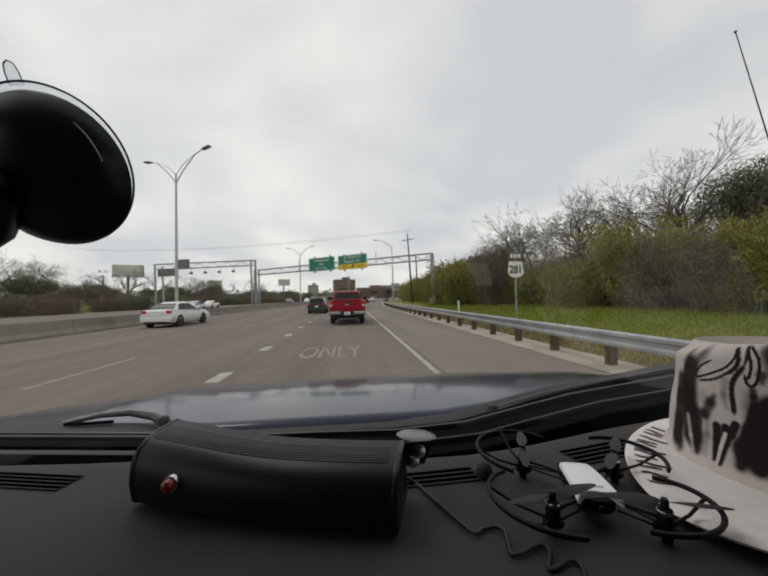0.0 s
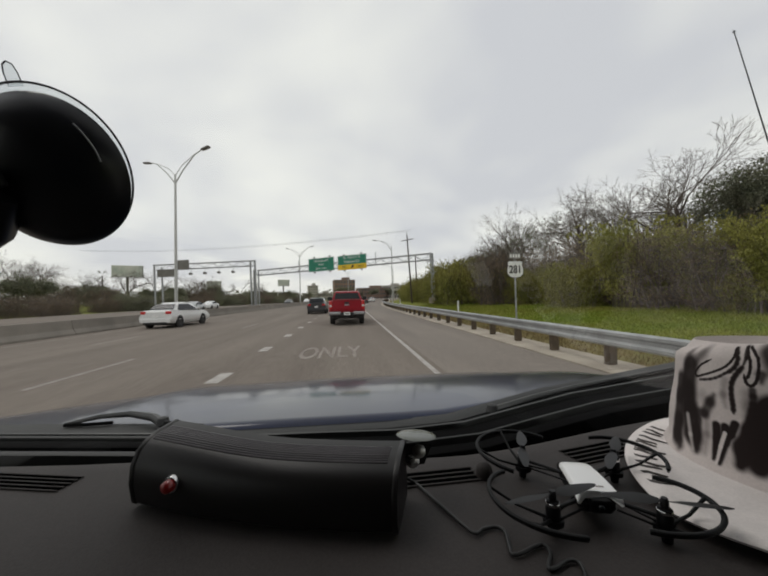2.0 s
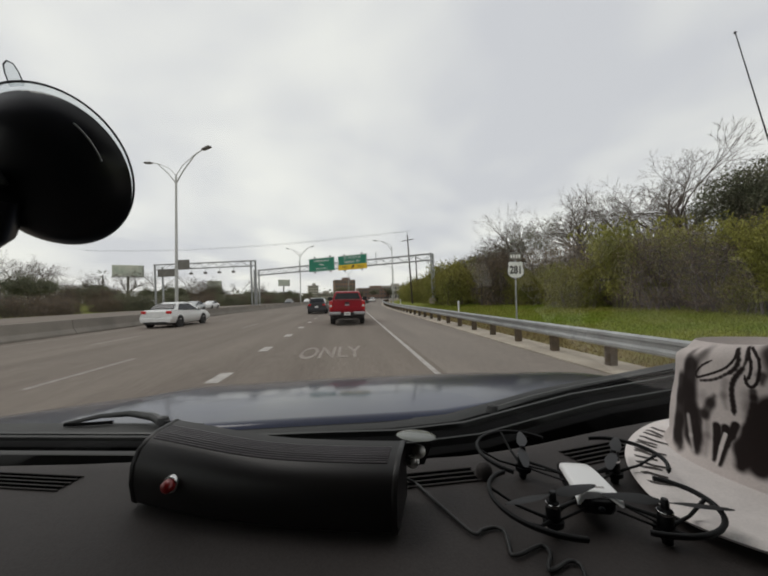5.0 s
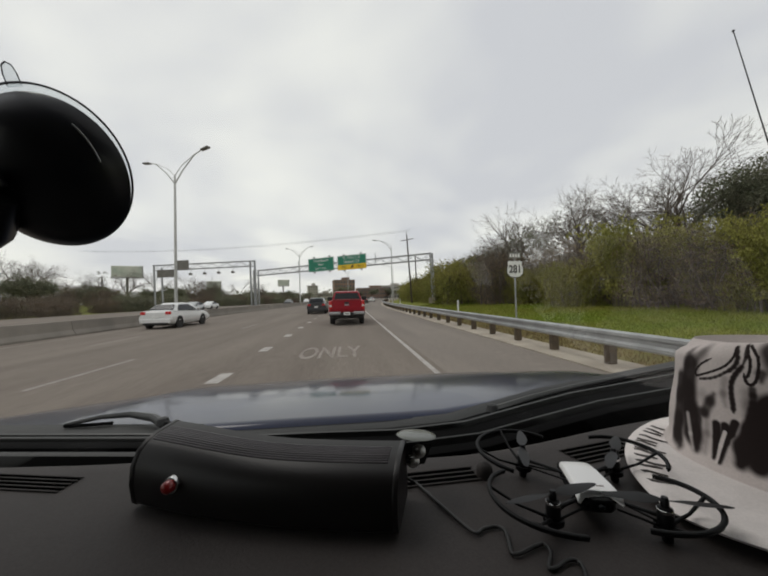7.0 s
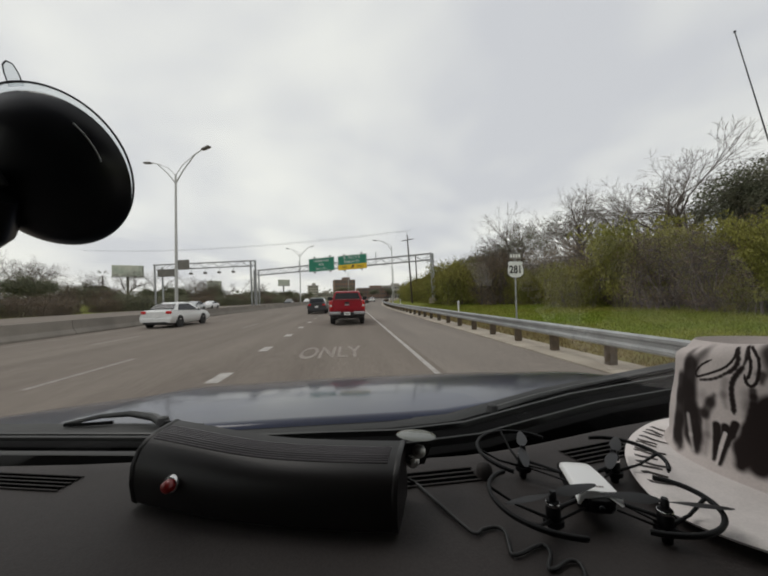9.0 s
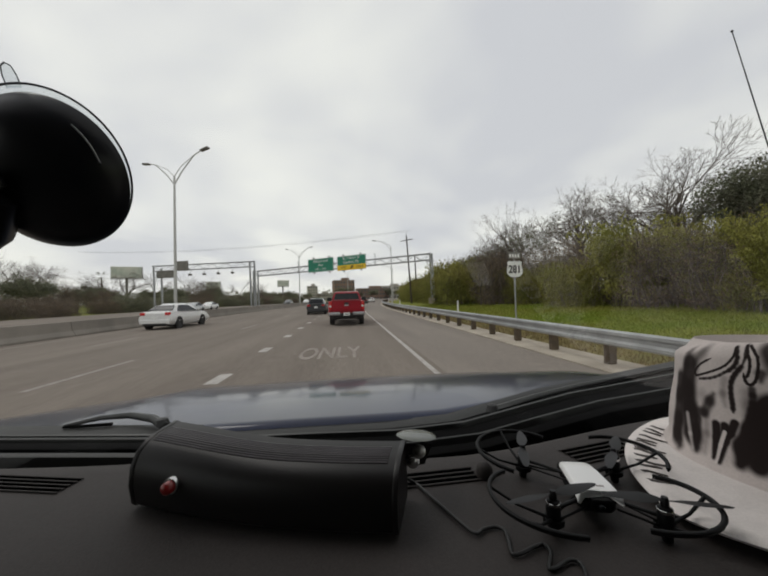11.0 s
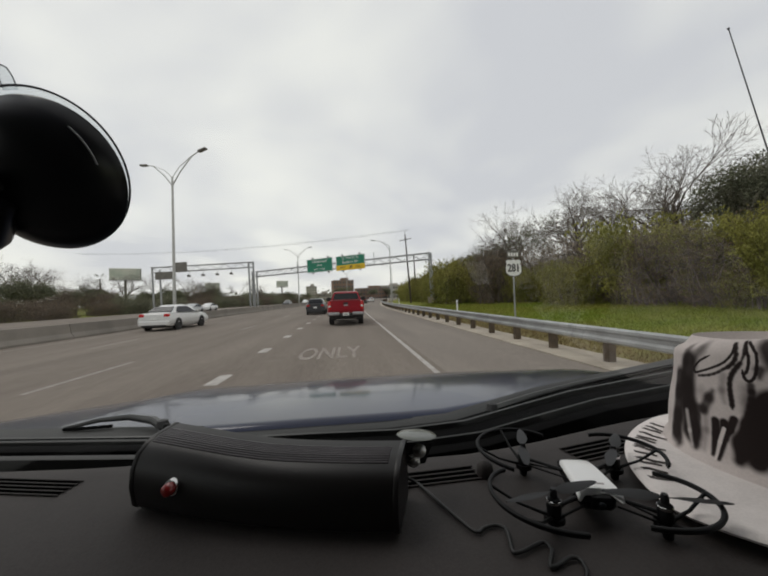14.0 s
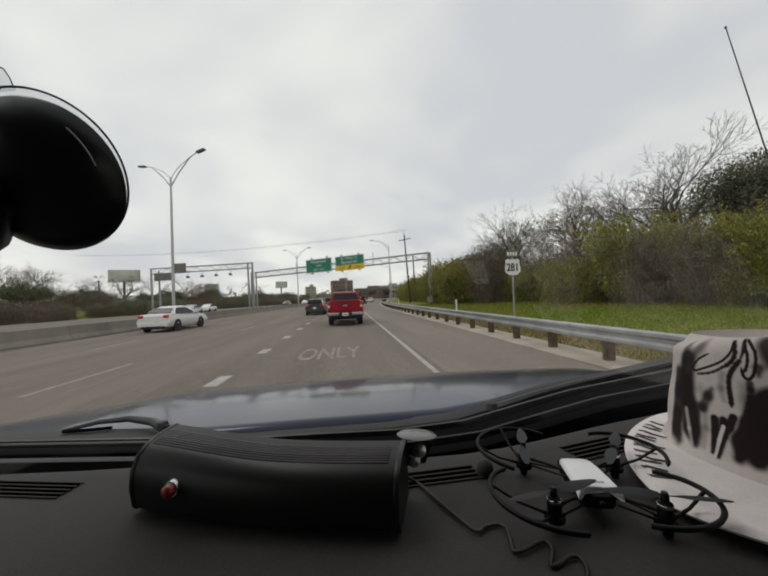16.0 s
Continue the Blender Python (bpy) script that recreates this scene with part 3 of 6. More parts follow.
def utility_pole(s, y, h, lean, arm):
    e = thing("utility_pole", "dark leaning wooden utility pole" + (" with a crossarm" if arm else ""), "utility pole", pose(s + bend(y), y, height(s, y) - 0.1, 0, lean, 0), "utility poles")
    part("pole", T([(0, 0, 0), (0, 0, h * 0.5), (0, 0, h)], [0.17, 0.14, 0.10], 9), POLE_WOOD, e, smooth=50)
    if arm:
        part("crossarm", B(2.2, 0.12, 0.12, pose(0, -0.12, h - 1.0, 0, -8, 0), 0.01), POLE_WOOD, e)
        for x in (-1.0, -0.4, 0.4, 1.0):
            part("insulator", LA([(0.02, 0), (0.05, 0.05), (0.03, 0.1), (0.05, 0.13), (0, 0.2)], pose(x, -0.12, h - 0.88 + x * 0.14), 8), SIGN_WHITE, e)
        part("top_pin", T([(0, 0, h - 0.1), (0, 0, h + 0.6)], 0.03, 5), POLE_WOOD, e)


utility_pole(10.2, 60, 12.5, -3.0, True)
utility_pole(12.0, 66, 9.5, -1.5, False)
utility_pole(17.0, 82, 10.5, 1.0, True)


def span_wires():
    e = thing("overhead_wires", "thin black sagging utility wires over the road", "overhead wire")
    a, b = Vector((10.2 + bend(60), 60, 13.4)), Vector((-70.0, 96, 15.5))
    for dx in (-0.9, 0.0, 0.9):
        pts = []
        for k in range(25):
            u = k / 24
            p = a.lerp(b, u) + Vector((0, dx, -2.6 * 4 * u * (1 - u) * 0.55))
            pts.append(p)
        part("wire", T(pts, 0.012, 4), BLACK_TRIM, e)


span_wires()


# ---- gantries and signs ----
def truss(e, x0, x1, z0, z1, depth, bays, r=0.07, name="truss"):
    for dy in (-depth / 2, depth / 2):
        for z in (z0, z1):
            part("chord", T([(x0, dy, z), (x1, dy, z)], r, 6), GALV, e)
    w = (x1 - x0) / bays
    for i in range(bays):
        for dy in (-depth / 2, depth / 2):
            a, b = (z0, z1) if i % 2 else (z1, z0)
            part("web_bar", T([(x0 + i * w, dy, a), (x0 + (i + 1) * w, dy, b)], r * 0.55, 5), GALV, e)
        part("web_bar", T([(x0 + i * w, -depth / 2, z1), (x0 + (i + 1) * w, depth / 2, z1)], r * 0.5, 5), GALV, e)


def tower(e, x, h, depth):
    for dy in (-depth / 2, depth / 2):
        part("post", T([(x, dy, -0.3), (x, dy, h)], 0.13, 8), GALV, e)
    n = 7
    for i in range(n):
        a, b = (-1, 1) if i % 2 else (1, -1)
        part("web_bar", T([(x, a * depth / 2, h * i / n), (x, b * depth / 2, h * (i + 1) / n)], 0.05, 5), GALV, e)


def sign_panel(e, x0, x1, z0, z1, y, yellow=0.0):
    w, h = x1 - x0, z1 - z0
    cx = (x0 + x1) / 2
    p = part("sign_panel", B(w, 0.05, h, pose(cx, y, z0), 0.02), SIGN_GREEN, e, "green motorway sign panel")
    for zz, ww, hh in ((z0 + 0.05, w - 0.12, 0.05), (z1 - 0.10, w - 0.12, 0.05)):
        part("border", B(ww, 0.01, hh, pose(cx, y - 0.032, zz)), SIGN_WHITE, p)
    for xx in (x0 + 0.07, x1 - 0.07):
        part("border", B(0.05, 0.01, h - 0.12, pose(xx, y - 0.032, z0 + 0.06)), SIGN_WHITE, p)
    if yellow:
        part("yellow_plate", B(w - 0.02, 0.012, yellow, pose(cx, y - 0.036, z0 + 0.02)), SIGN_YELLOW, p, "yellow exit plate")
    for xx in (x0 + w * 0.2, x1 - w * 0.2):
        part("bracket", B(0.10, 0.5, h + 0.5, pose(xx, y + 0.3, z0 - 0.2)), GALV, e)
    return p


UP = pose(0, 0, 0, 90, 0, 0)


def sign_gantry():
    e = thing("sign_gantry", "galvanised truss gantry carrying two green exit signs", "sign gantry", pose(-16, 62, 0, 0, -1.35, -29.2))
    x0, x1 = -0.4, 31.8
    truss(e, x0, x1, 5.84, 6.72, 0.9, 24, 0.06)
    tower(e, x0, 6.8, 1.1)
    tower(e, x1, 6.8, 1.1)
    part("ground_footing", B(0.9, 1.6, 0.8, pose(x1, 0, -0.3), 0.04), CONCRETE, e, "concrete tower footing")
    a = sign_panel(e, 11.5, 16.35, 5.48, 7.64, -0.85)
    lettering("lettering", "Hildebrand", 0.62, pose(13.93, -0.895, 7.18) @ UP, SIGN_WHITE, a)
    lettering("lettering", "Ave", 0.58, pose(13.93, -0.895, 6.58) @ UP, SIGN_WHITE, a)
    lettering("lettering", "EXIT 1 MILE", 0.40, pose(13.93, -0.895, 5.92) @ UP, SIGN_WHITE, a)
    b = sign_panel(e, 17.0, 22.0, 5.37, 7.60, -0.85, 0.78)
    lettering("lettering", "St. Mary's St", 0.60, pose(19.5, -0.895, 7.22) @ UP, SIGN_WHITE, b)
    lettering("lettering", "Stadium Dr", 0.60, pose(19.5, -0.895, 6.58) @ UP, SIGN_WHITE, b)
    lettering("lettering", "EXIT", 0.46, pose(18.2, -0.905, 5.78) @ UP, SIGN_BLACK, b)
    lettering("lettering", "ONLY", 0.46, pose(20.9, -0.905, 5.78) @ UP, SIGN_BLACK, b)
    ar = bmesh.new()
    vs = [ar.verts.new((u, 0, v)) for u, v in ((-0.28, -0.16), (-0.16, -0.28), (0.10, -0.02), (0.22, -0.14), (0.28, 0.28), (-0.14, 0.22), (-0.02, 0.10))]
    ar.faces.new(vs)
    arrow = part("arrow", ar, SIGN_BLACK, b, "black slanting arrow")
    arrow.matrix_local = pose(19.55, -0.907, 5.78)
    for xx in (9.4, 23.4):
        part("hanger", T([(xx, -0.6, 5.6), (xx, -0.6, 7.6)], 0.05, 6), GALV, e)


sign_gantry()


def route_sign(x, y):
    """A white shield on a slim post with a small grey plate above it."""
    e = thing("route_sign", "white route shield sign with black numerals on a slim post", "road sign", pose(x, y, height(x, y) - 0.05, 0, 0, 6))
    part("post", T([(0, 0.03, 0), (0, 0.03, 3.4)], 0.035, 8), GALV, e)
    half = [(0, -0.36), (0.22, -0.33), (0.37, -0.20), (0.38, 0.0), (0.33, 0.16), (0.36, 0.30), (0.24, 0.36), (0.12, 0.33), (0, 0.36)]
    ring2 = half + [(-a, b) for a, b in half[-2:0:-1]]
    for nm, k, y0, y1, mt, lb in (("shield_back", 1.06, 0.004, 0.010, SIGN_BLACK, "black shield edge"), ("shield", 1.0, -0.004, 0.003, SIGN_WHITE, "white shield plate")):
        part(nm, loft([[(a * k, yy, 2.62 + b * k) for a, b in ring2] for yy in (y0, y1)]), mt, e, lb)
    lettering("lettering", "281", 0.40, pose(0, -0.007, 2.60) @ UP, SIGN_BLACK, e, stretch=1.15, bold=0.012)
    plate = part("plate", B(0.62, 0.008, 0.30, pose(0.0, 0, 3.06), 0.004), SIGN_BACK, e, "small grey plate")
    for k in range(4):
        part("writing_bar", B(0.08, 0.004, 0.15, pose(-0.2 + 0.13 * k, -0.007, 3.13)), SIGN_WHITE, plate)


route_sign(7.19, 14.0)


def toll_gantry(y):
    e = thing("camera_gantry", "grey steel gantry with cameras and sign backs over lanes", "gantry", pose(0, y, 0, 0, -1.5, -4))
    x0, x1 = -33.5, -16.2
    truss(e, x0, x1, 7.9, 8.8, 0.9, 14, 0.06)
    for x in (x0, x0 + 1.3, x1, x1 - 0.8):
        part("post", T([(x, 0, -0.2), (x, 0, 8.9 if x != x0 + 1.3 else 8.4)], 0.16, 8), GALV, e)
    part("sign_back", B(3.2, 0.12, 1.3, pose(-31.0, -0.7, 6.6), 0.02), SIGN_BACK, e, "dark back of a sign panel")
    part("sign_back", B(2.4, 0.12, 1.7, pose(-28.4, -0.7, 7.7), 0.02), SIGN_BACK, e, "dark back of a sign panel")
    for x in (-27.0, -24.6, -22.2, -19.8):
        part("drop_arm", T([(x, 0, 7.9), (x, -0.6, 7.35), (x, -0.6, 7.1)], 0.04, 5), GALV, e)
        part("camera_box", B(0.42, 0.6, 0.34, pose(x, -0.6, 6.8), 0.05), SIGN_BACK, e, "small hanging camera box")


toll_gantry(60)


def billboard(x, y, base, w, h, z):
    e = thing("billboard", "faded pale billboard on a single steel column", "billboard", pose(x, y, base, 0, 0, 25), "billboards")
    part("column", T([(0, 0, 0), (0, 0, z + h * 0.6)], 0.35, 10), SIGN_BACK, e)
    part("panel", B(w, 0.25, h, pose(0, -0.5, z), 0.03), BILLBOARD, e)
    part("edge_trim", B(w + 0.3, 0.35, 0.2, pose(0, -0.5, z - 0.2), 0.02), SIGN_BACK, e)
    part("edge_trim", B(0.2, 0.35, h, pose(w / 2 + 0.1, -0.5, z), 0.02), SIGN_BACK, e)
    part("catwalk", B(w, 0.8, 0.08, pose(0, -0.9, z - 0.5)), SIGN_BACK, e)


billboard(-67, 110, -1, 7.6, 3.4, 10.4)
billboard(-58, 152, -1, 5.4, 3.4, 7.6)
billboard(-36, 190, -1, 6, 3.2, 10.0)


# ---- far buildings ----
def block_building(name, label, x, y, w, d, h, storeys, bays, material, turn=0):
    e = thing(name, label, "building", pose(x, y, -1, 0, 0, turn), "far buildings")
    part("wall", B(w, d, h), material, e)
    part("roof", B(w + 0.4, d + 0.4, 0.5, pose(0, 0, h), 0.05), ROOF_FAR, e)
    part("plant_room", B(w * 0.35, d * 0.5, 2.2, pose(w * 0.1, 0, h + 0.5)), material, e)
    sh, bw = h / storeys, w / bays
    for i in range(storeys):
        for j in range(bays):
            part("window", B(bw * 0.6, 0.12, sh * 0.5, pose(-w / 2 + bw * (j + 0.5), -d / 2, i * sh + sh * 0.3)), WINDOW_FAR, e)


block_building("office_block", "brown brick office block beyond the traffic", -5.0, 300, 17.5, 18, 17.5, 5, 7, BRICK_FAR, 8)
block_building("office_block", "low brown brick building beyond the traffic", 22, 330, 30, 18, 11, 3, 10, BRICK_FAR, 5)
block_building("apartment_tower", "pale apartment tower in the distance", -34, 320, 9, 9, 14, 6, 4, PALE_FACADE, 12)
block_building("low_building", "pale low building in the distance", -24, 330, 16, 10, 7, 2, 8, PALE_FACADE, 0)
block_building("low_building", "pale low building in the distance", 46, 360, 26, 10, 14, 3, 9, PALE_FACADE, -5)


# ---- vehicles ----
def wheel(e, x, y, r, w):
    s = 1 if x > 0 else -1
    m = pose(x, y, r, 0, 90 * s, 0)
    h = w / 2
    ty = part("wheel", LA([(r * 0.62, -h), (r * 0.92, -h), (r, -h * 0.7), (r, h * 0.7), (r * 0.92, h), (r * 0.62, h), (r * 0.62, -h)], m, 24), TYRE, e, "black tyre", smooth=40)
    part("rim", LA([(0, h * 0.55), (r * 0.2, h * 0.6), (r * 0.5, h * 0.35), (r * 0.63, h * 0.9), (r * 0.63, -h * 0.8), (0, -h * 0.8)], m, 20), RIM, ty, "grey alloy rim", smooth=40)


def ring(y, zb, zm, zt, wb, wm, wt):
    """One rounded cross-section of a car's body: sill, waist and top."""
    half = [(wb * 0.92, zb), (wb, zb + 0.08), (wm, (zb + zm) / 2), (wm * 0.985, zm), (wt, zt - 0.05), (wt * 0.82, zt)]
    return [(a, y, b) for a, b in half] + [(-a, y, b) for a, b in half[::-1]]


def pane(e, name, pts, material, label="", lift=0.012, depth=0.02):
    """A flat pane with thickness through four or more corners, set a little proud of the body."""
    bm = bmesh.new()
    v = [Vector(p) for p in pts]
    n = (v[1] - v[0]).cross(v[2] - v[0]).normalized()
    top = [bm.verts.new(p + n * lift) for p in v]
    low = [bm.verts.new(p - n * depth) for p in v]
    bm.faces.new(top)
    bm.faces.new(low[::-1])
    for i in range(len(v)):
        j = (i + 1) % len(v)
        bm.faces.new((top[i], low[i], low[j], top[j]))
    return part(name, bm, material, e, label)


def pickup_truck(m):
    e = thing("pickup_truck", "red crew-cab pickup truck seen from its tailgate", "pickup truck", m)
    # the bed and lower body
    secs = [ring(y, zb, zm, zt, wb, wm, wt) for y, zb, zm, zt, wb, wm, wt in (
        (0.0, 0.62, 0.95, 1.36, 0.93, 0.96, 0.95), (0.12, 0.56, 0.95, 1.37, 0.97, 1.0, 0.985), (1.9, 0.54, 0.95, 1.37, 0.97, 1.0, 0.985),
        (4.2, 0.54, 0.95, 1.32, 0.97, 1.0, 0.97), (5.4, 0.55, 0.9, 1.24, 0.96, 0.99, 0.93), (5.75, 0.6, 0.85, 1.1, 0.88, 0.92, 0.82))]
    part("body", loft(secs), RED, e, smooth=35)
    part("bed_floor", B(1.56, 1.66, 0.02, pose(0, 0.98, 1.376)), BLACK_TRIM, e, "dark open load bed")
    cab = [[(a, y, b) for a, b in ((wb, 1.30), (wt, zt - 0.06), (wt * 0.88, zt), (-wt * 0.88, zt), (-wt, zt - 0.06), (-wb, 1.30))] for y, wb, wt, zt in (
        (1.88, 0.93, 0.93, 1.36), (2.12, 0.93, 0.74, 1.86), (2.4, 0.93, 0.74, 1.91), (3.4, 0.93, 0.74, 1.90), (4.3, 0.92, 0.88, 1.36))]
    part("cab", loft(cab), RED, e, smooth=30)
    pane(e, "rear_window", [(-0.78, 1.905, 1.42), (0.78, 1.905, 1.42), (0.66, 2.09, 1.79), (-0.66, 2.09, 1.79)], CAR_GLASS, "dark rear window")
    for k in (-1, 1):
        pane(e, "side_window", [(k * 0.925, 2.35, 1.42), (k * 0.925, 3.9, 1.42), (k * 0.765, 3.4, 1.80), (k * 0.765, 2.42, 1.80)][::k], CAR_GLASS, "dark side window")
    g = part("tailgate", B(1.52, 0.07, 0.60, pose(0, -0.03, 0.78), 0.02, 2), RED, e)
    part("recess", B(1.30, 0.02, 0.16, pose(0, -0.07, 0.86), 0.008), RED, g)
    part("spoiler_lip", B(1.50, 0.06, 0.05, pose(0, -0.07, 1.335), 0.015), RED, g)
    part("latch", B(0.26, 0.03, 0.10, pose(0, -0.075, 1.17), 0.01), BLACK_TRIM, g, "black tailgate latch")
    part("badge", B(0.24, 0.02, 0.075, pose(0, -0.075, 1.075), 0.02), CHROME, g, "small chrome badge")
    for k in (-1, 1):
        tl = part("tail_light", B(0.17, 0.10, 0.46, pose(k * 0.875, -0.02, 0.88), 0.03, 2), TAIL, e, "red tail light")
        part("reversing_lens", B(0.12, 0.02, 0.10, pose(k * 0.875, -0.075, 1.02), 0.008), LAMP_CLEAR, tl)
        part("mirror", B(0.26, 0.14, 0.26, pose(k * 1.13, 3.72, 1.32), 0.04, 2), BLACK_TRIM, e, "black door mirror")
        part("bumper_end", B(0.62, 0.20, 0.18, pose(k * 0.65, -0.09, 0.57), 0.05, 2), CHROME, e, "chrome bumper corner")
        part("wheel_arch", B(0.05, 1.05, 0.30, pose(k * 0.985, 1.15, 0.50), 0.02), BLACK_TRIM, e)
        part("exhaust", T([(k * 0.55, -0.05, 0.43), (k * 0.55, 0.5, 0.45)], 0.04, 8), BLACK_TRIM, e)
    step = part("bumper_step", B(0.72, 0.24, 0.20, pose(0, -0.10, 0.50), 0.03, 2), BLACK_TRIM, e, "black bumper step")
    part("number_plate", B(0.32, 0.015, 0.16, pose(0, -0.225, 0.56), 0.004), SIGN_WHITE, step, "plain white number plate")
    part("plate_bar", B(0.22, 0.006, 0.05, pose(0, -0.234, 0.61)), SIGN_BACK, step)
    part("hitch", B(0.08, 0.20, 0.08, pose(0, -0.14, 0.40), 0.01), BLACK_TRIM, e)
    part("axle", T([(-0.8, 1.15, 0.40), (0.8, 1.15, 0.40)], 0.06, 8), BLACK_TRIM, e)
    part("underbody", B(1.7, 5.2, 0.28, pose(0, 2.85, 0.34), 0.05), BLACK_TRIM, e)
    for x in (-0.83, 0.83):
        for y in (1.15, 4.75):
            wheel(e, x, y, 0.40, 0.27)
    return e


def passenger_car(name, label, m, paint, kind="sedan"):
    e = thing(name, label, "car", m)
    if kind == "sedan":
        base = [(0.0, 0.40, 0.66, 0.93, 0.74), (0.10, 0.28, 0.68, 1.02, 0.80), (0.8, 0.23, 0.70, 1.02, 0.82), (2.4, 0.21, 0.72, 0.97, 0.82),
                (3.5, 0.22, 0.70, 0.95, 0.81), (4.15, 0.22, 0.66, 0.90, 0.80), (4.42, 0.22, 0.64, 0.85, 0.78), (4.52, 0.24, 0.60, 0.80, 0.74), (4.56, 0.30, 0.56, 0.74, 0.70)]
        top = [(0.42, 0.64, 1.00), (1.02, 0.57, 1.32), (1.55, 0.53, 1.45), (2.15, 0.53, 1.47), (2.75, 0.55, 1.40), (3.60, 0.68, 0.95)]
        rear, front, zr = ((0.53, 1.08), (1.02, 1.34)), 3.45, 1.39
    else:
        base = [(0.0, 0.42, 0.75, 1.05, 0.76), (0.12, 0.30, 0.78, 1.10, 0.80), (0.8, 0.26, 0.80, 1.08, 0.82), (2.2, 0.25, 0.80, 1.04, 0.82),
                (3.3, 0.26, 0.78, 1.02, 0.80), (3.9, 0.30, 0.70, 0.88, 0.72), (4.1, 0.42, 0.62, 0.74, 0.58)]
        top = [(0.06, 0.74, 1.02), (0.42, 0.60, 1.50), (0.9, 0.60, 1.57), (2.1, 0.60, 1.55), (3.1, 0.72, 1.03)]
        rear, front, zr = ((0.13, 1.12), (0.37, 1.44)), 3.05, 1.46
    W = 0.90
    part("body", loft([ring(y, zb, zm, zt, W * 0.94, W, wt) for y, zb, zm, zt, wt in base]), paint, e, smooth=35)
    part("roof", loft([[(a, y, b) for a, b in ((wt + 0.17, min(zt, 1.0)), (wt + 0.03, zt - 0.05), (wt * 0.85, zt), (-wt * 0.85, zt), (-wt - 0.03, zt - 0.05), (-wt - 0.17, min(zt, 1.0)))] for y, wt, zt in top]), paint, e, smooth=35)
    (ya, za), (yb, zb2) = rear
    pane(e, "rear_window", [(-0.66, ya, za), (0.66, ya, za), (0.53, yb, zb2), (-0.53, yb, zb2)], CAR_GLASS, "dark rear window", 0.03)
    for k in (-1, 1):
        y0 = top[1][0] + 0.05
        pane(e, "side_window", [(k * 0.735, y0 - 0.2, zr - 0.38), (k * 0.735, front - 0.35, zr - 0.38), (k * 0.62, top[3][0] + 0.1, zr - 0.04), (k * 0.62, y0 + 0.15, zr - 0.04)][::k], CAR_GLASS, "dark side window", 0.03)
        part("tail_light", B(0.30, 0.14, 0.18, pose(k * 0.68, 0.05, 0.80), 0.04, 2), TAIL, e, "red tail light")
        part("mirror", B(0.18, 0.12, 0.14, pose(k * 0.95, front - 0.55, 0.98), 0.03), paint, e)
        part("door_handle", B(0.02, 0.18, 0.03, pose(k * 0.905, 1.7, 0.84), 0.008), paint, e)
    part("bumper", B(1.66, 0.16, 0.26, pose(0, -0.01, 0.32), 0.05, 2), paint, e)
    part("valance", B(1.3, 0.12, 0.12, pose(0, -0.04, 0.24), 0.02), BLACK_TRIM, e)
    part("number_plate", B(0.32, 0.015, 0.16, pose(0, -0.055, 0.62), 0.004), SIGN_WHITE, e, "plain white number plate")
    part("underbody", B(1.5, 3.8, 0.14, pose(0, 2.2, 0.17), 0.03), BLACK_TRIM, e)
    for x in (-0.81, 0.81):
        for y in (0.85, 3.25 if kind != "sedan" else 3.62):
            wheel(e, x, y, 0.32, 0.21)
            k = 1 if x > 0 else -1
            part("wheel_arch", LA([(0.0, -0.02), (0.385, -0.02), (0.385, 0.012), (0.355, 0.016), (0.0, 0.010)], pose(k * 0.885, y, 0.33, 0, 90 * k, 0), 24), BLACK_TRIM, e, "dark wheel arch")
    for k in (-1, 1):
        part("headlight", B(0.34, 0.20, 0.12, pose(k * 0.62, base[-3][0] - 0.02, base[-3][3] - 0.20), 0.04, 2), LAMP_CLEAR, e, "clear headlight")
    return e


pickup_truck(pose(-0.15, 18.6, 0.003))
passenger_car("hatchback_car", "small black hatchback driving in the next lane", pose(-3.2 + bend(34), 33, 0.003), DARK_PAINT, "hatch")
passenger_car("sedan_car", "white sedan in the far lanes", pose(-10.9, 20.3, 0.003, 0, 0, -3), WHITE_PAINT)
passenger_car("sedan_car", "small red sedan far along the motorway", pose(-7.6 + bend(62), 62, 0.003, 0, 0, -2), RED)
for k, (s, y, p, kd) in enumerate(((0.6, 46, DARK_PAINT, "hatch"), (0.5, 58, DARK_PAINT, "sedan"), (0.4, 70, SILVER_PAINT, "hatch"), (0.3, 84, DARK_PAINT, "sedan"), (-3.9, 96, DARK_PAINT, "hatch"), (0.2, 108, WHITE_PAINT, "sedan"))):
    passenger_car("queued_car", ("dark" if p is DARK_PAINT else "pale") + " car queuing ahead in the exit lane", pose(s + bend(y), y, 0.003, 0, 0, -math.degrees(0.0022 * max(0, y - 30))), p, kd)["group"] = "queue ahead"
for s, y, p in ((-24, 52, SILVER_PAINT), (-28, 66, WHITE_PAINT), (-20, 90, DARK_PAINT), (-24, 120, WHITE_PAINT)):
    passenger_car("oncoming_car", "car on the opposite carriageway behind the barrier", pose(s + bend(y), y + 4, 0.003, 0, 0, 180), p)["group"] = "oncoming cars"


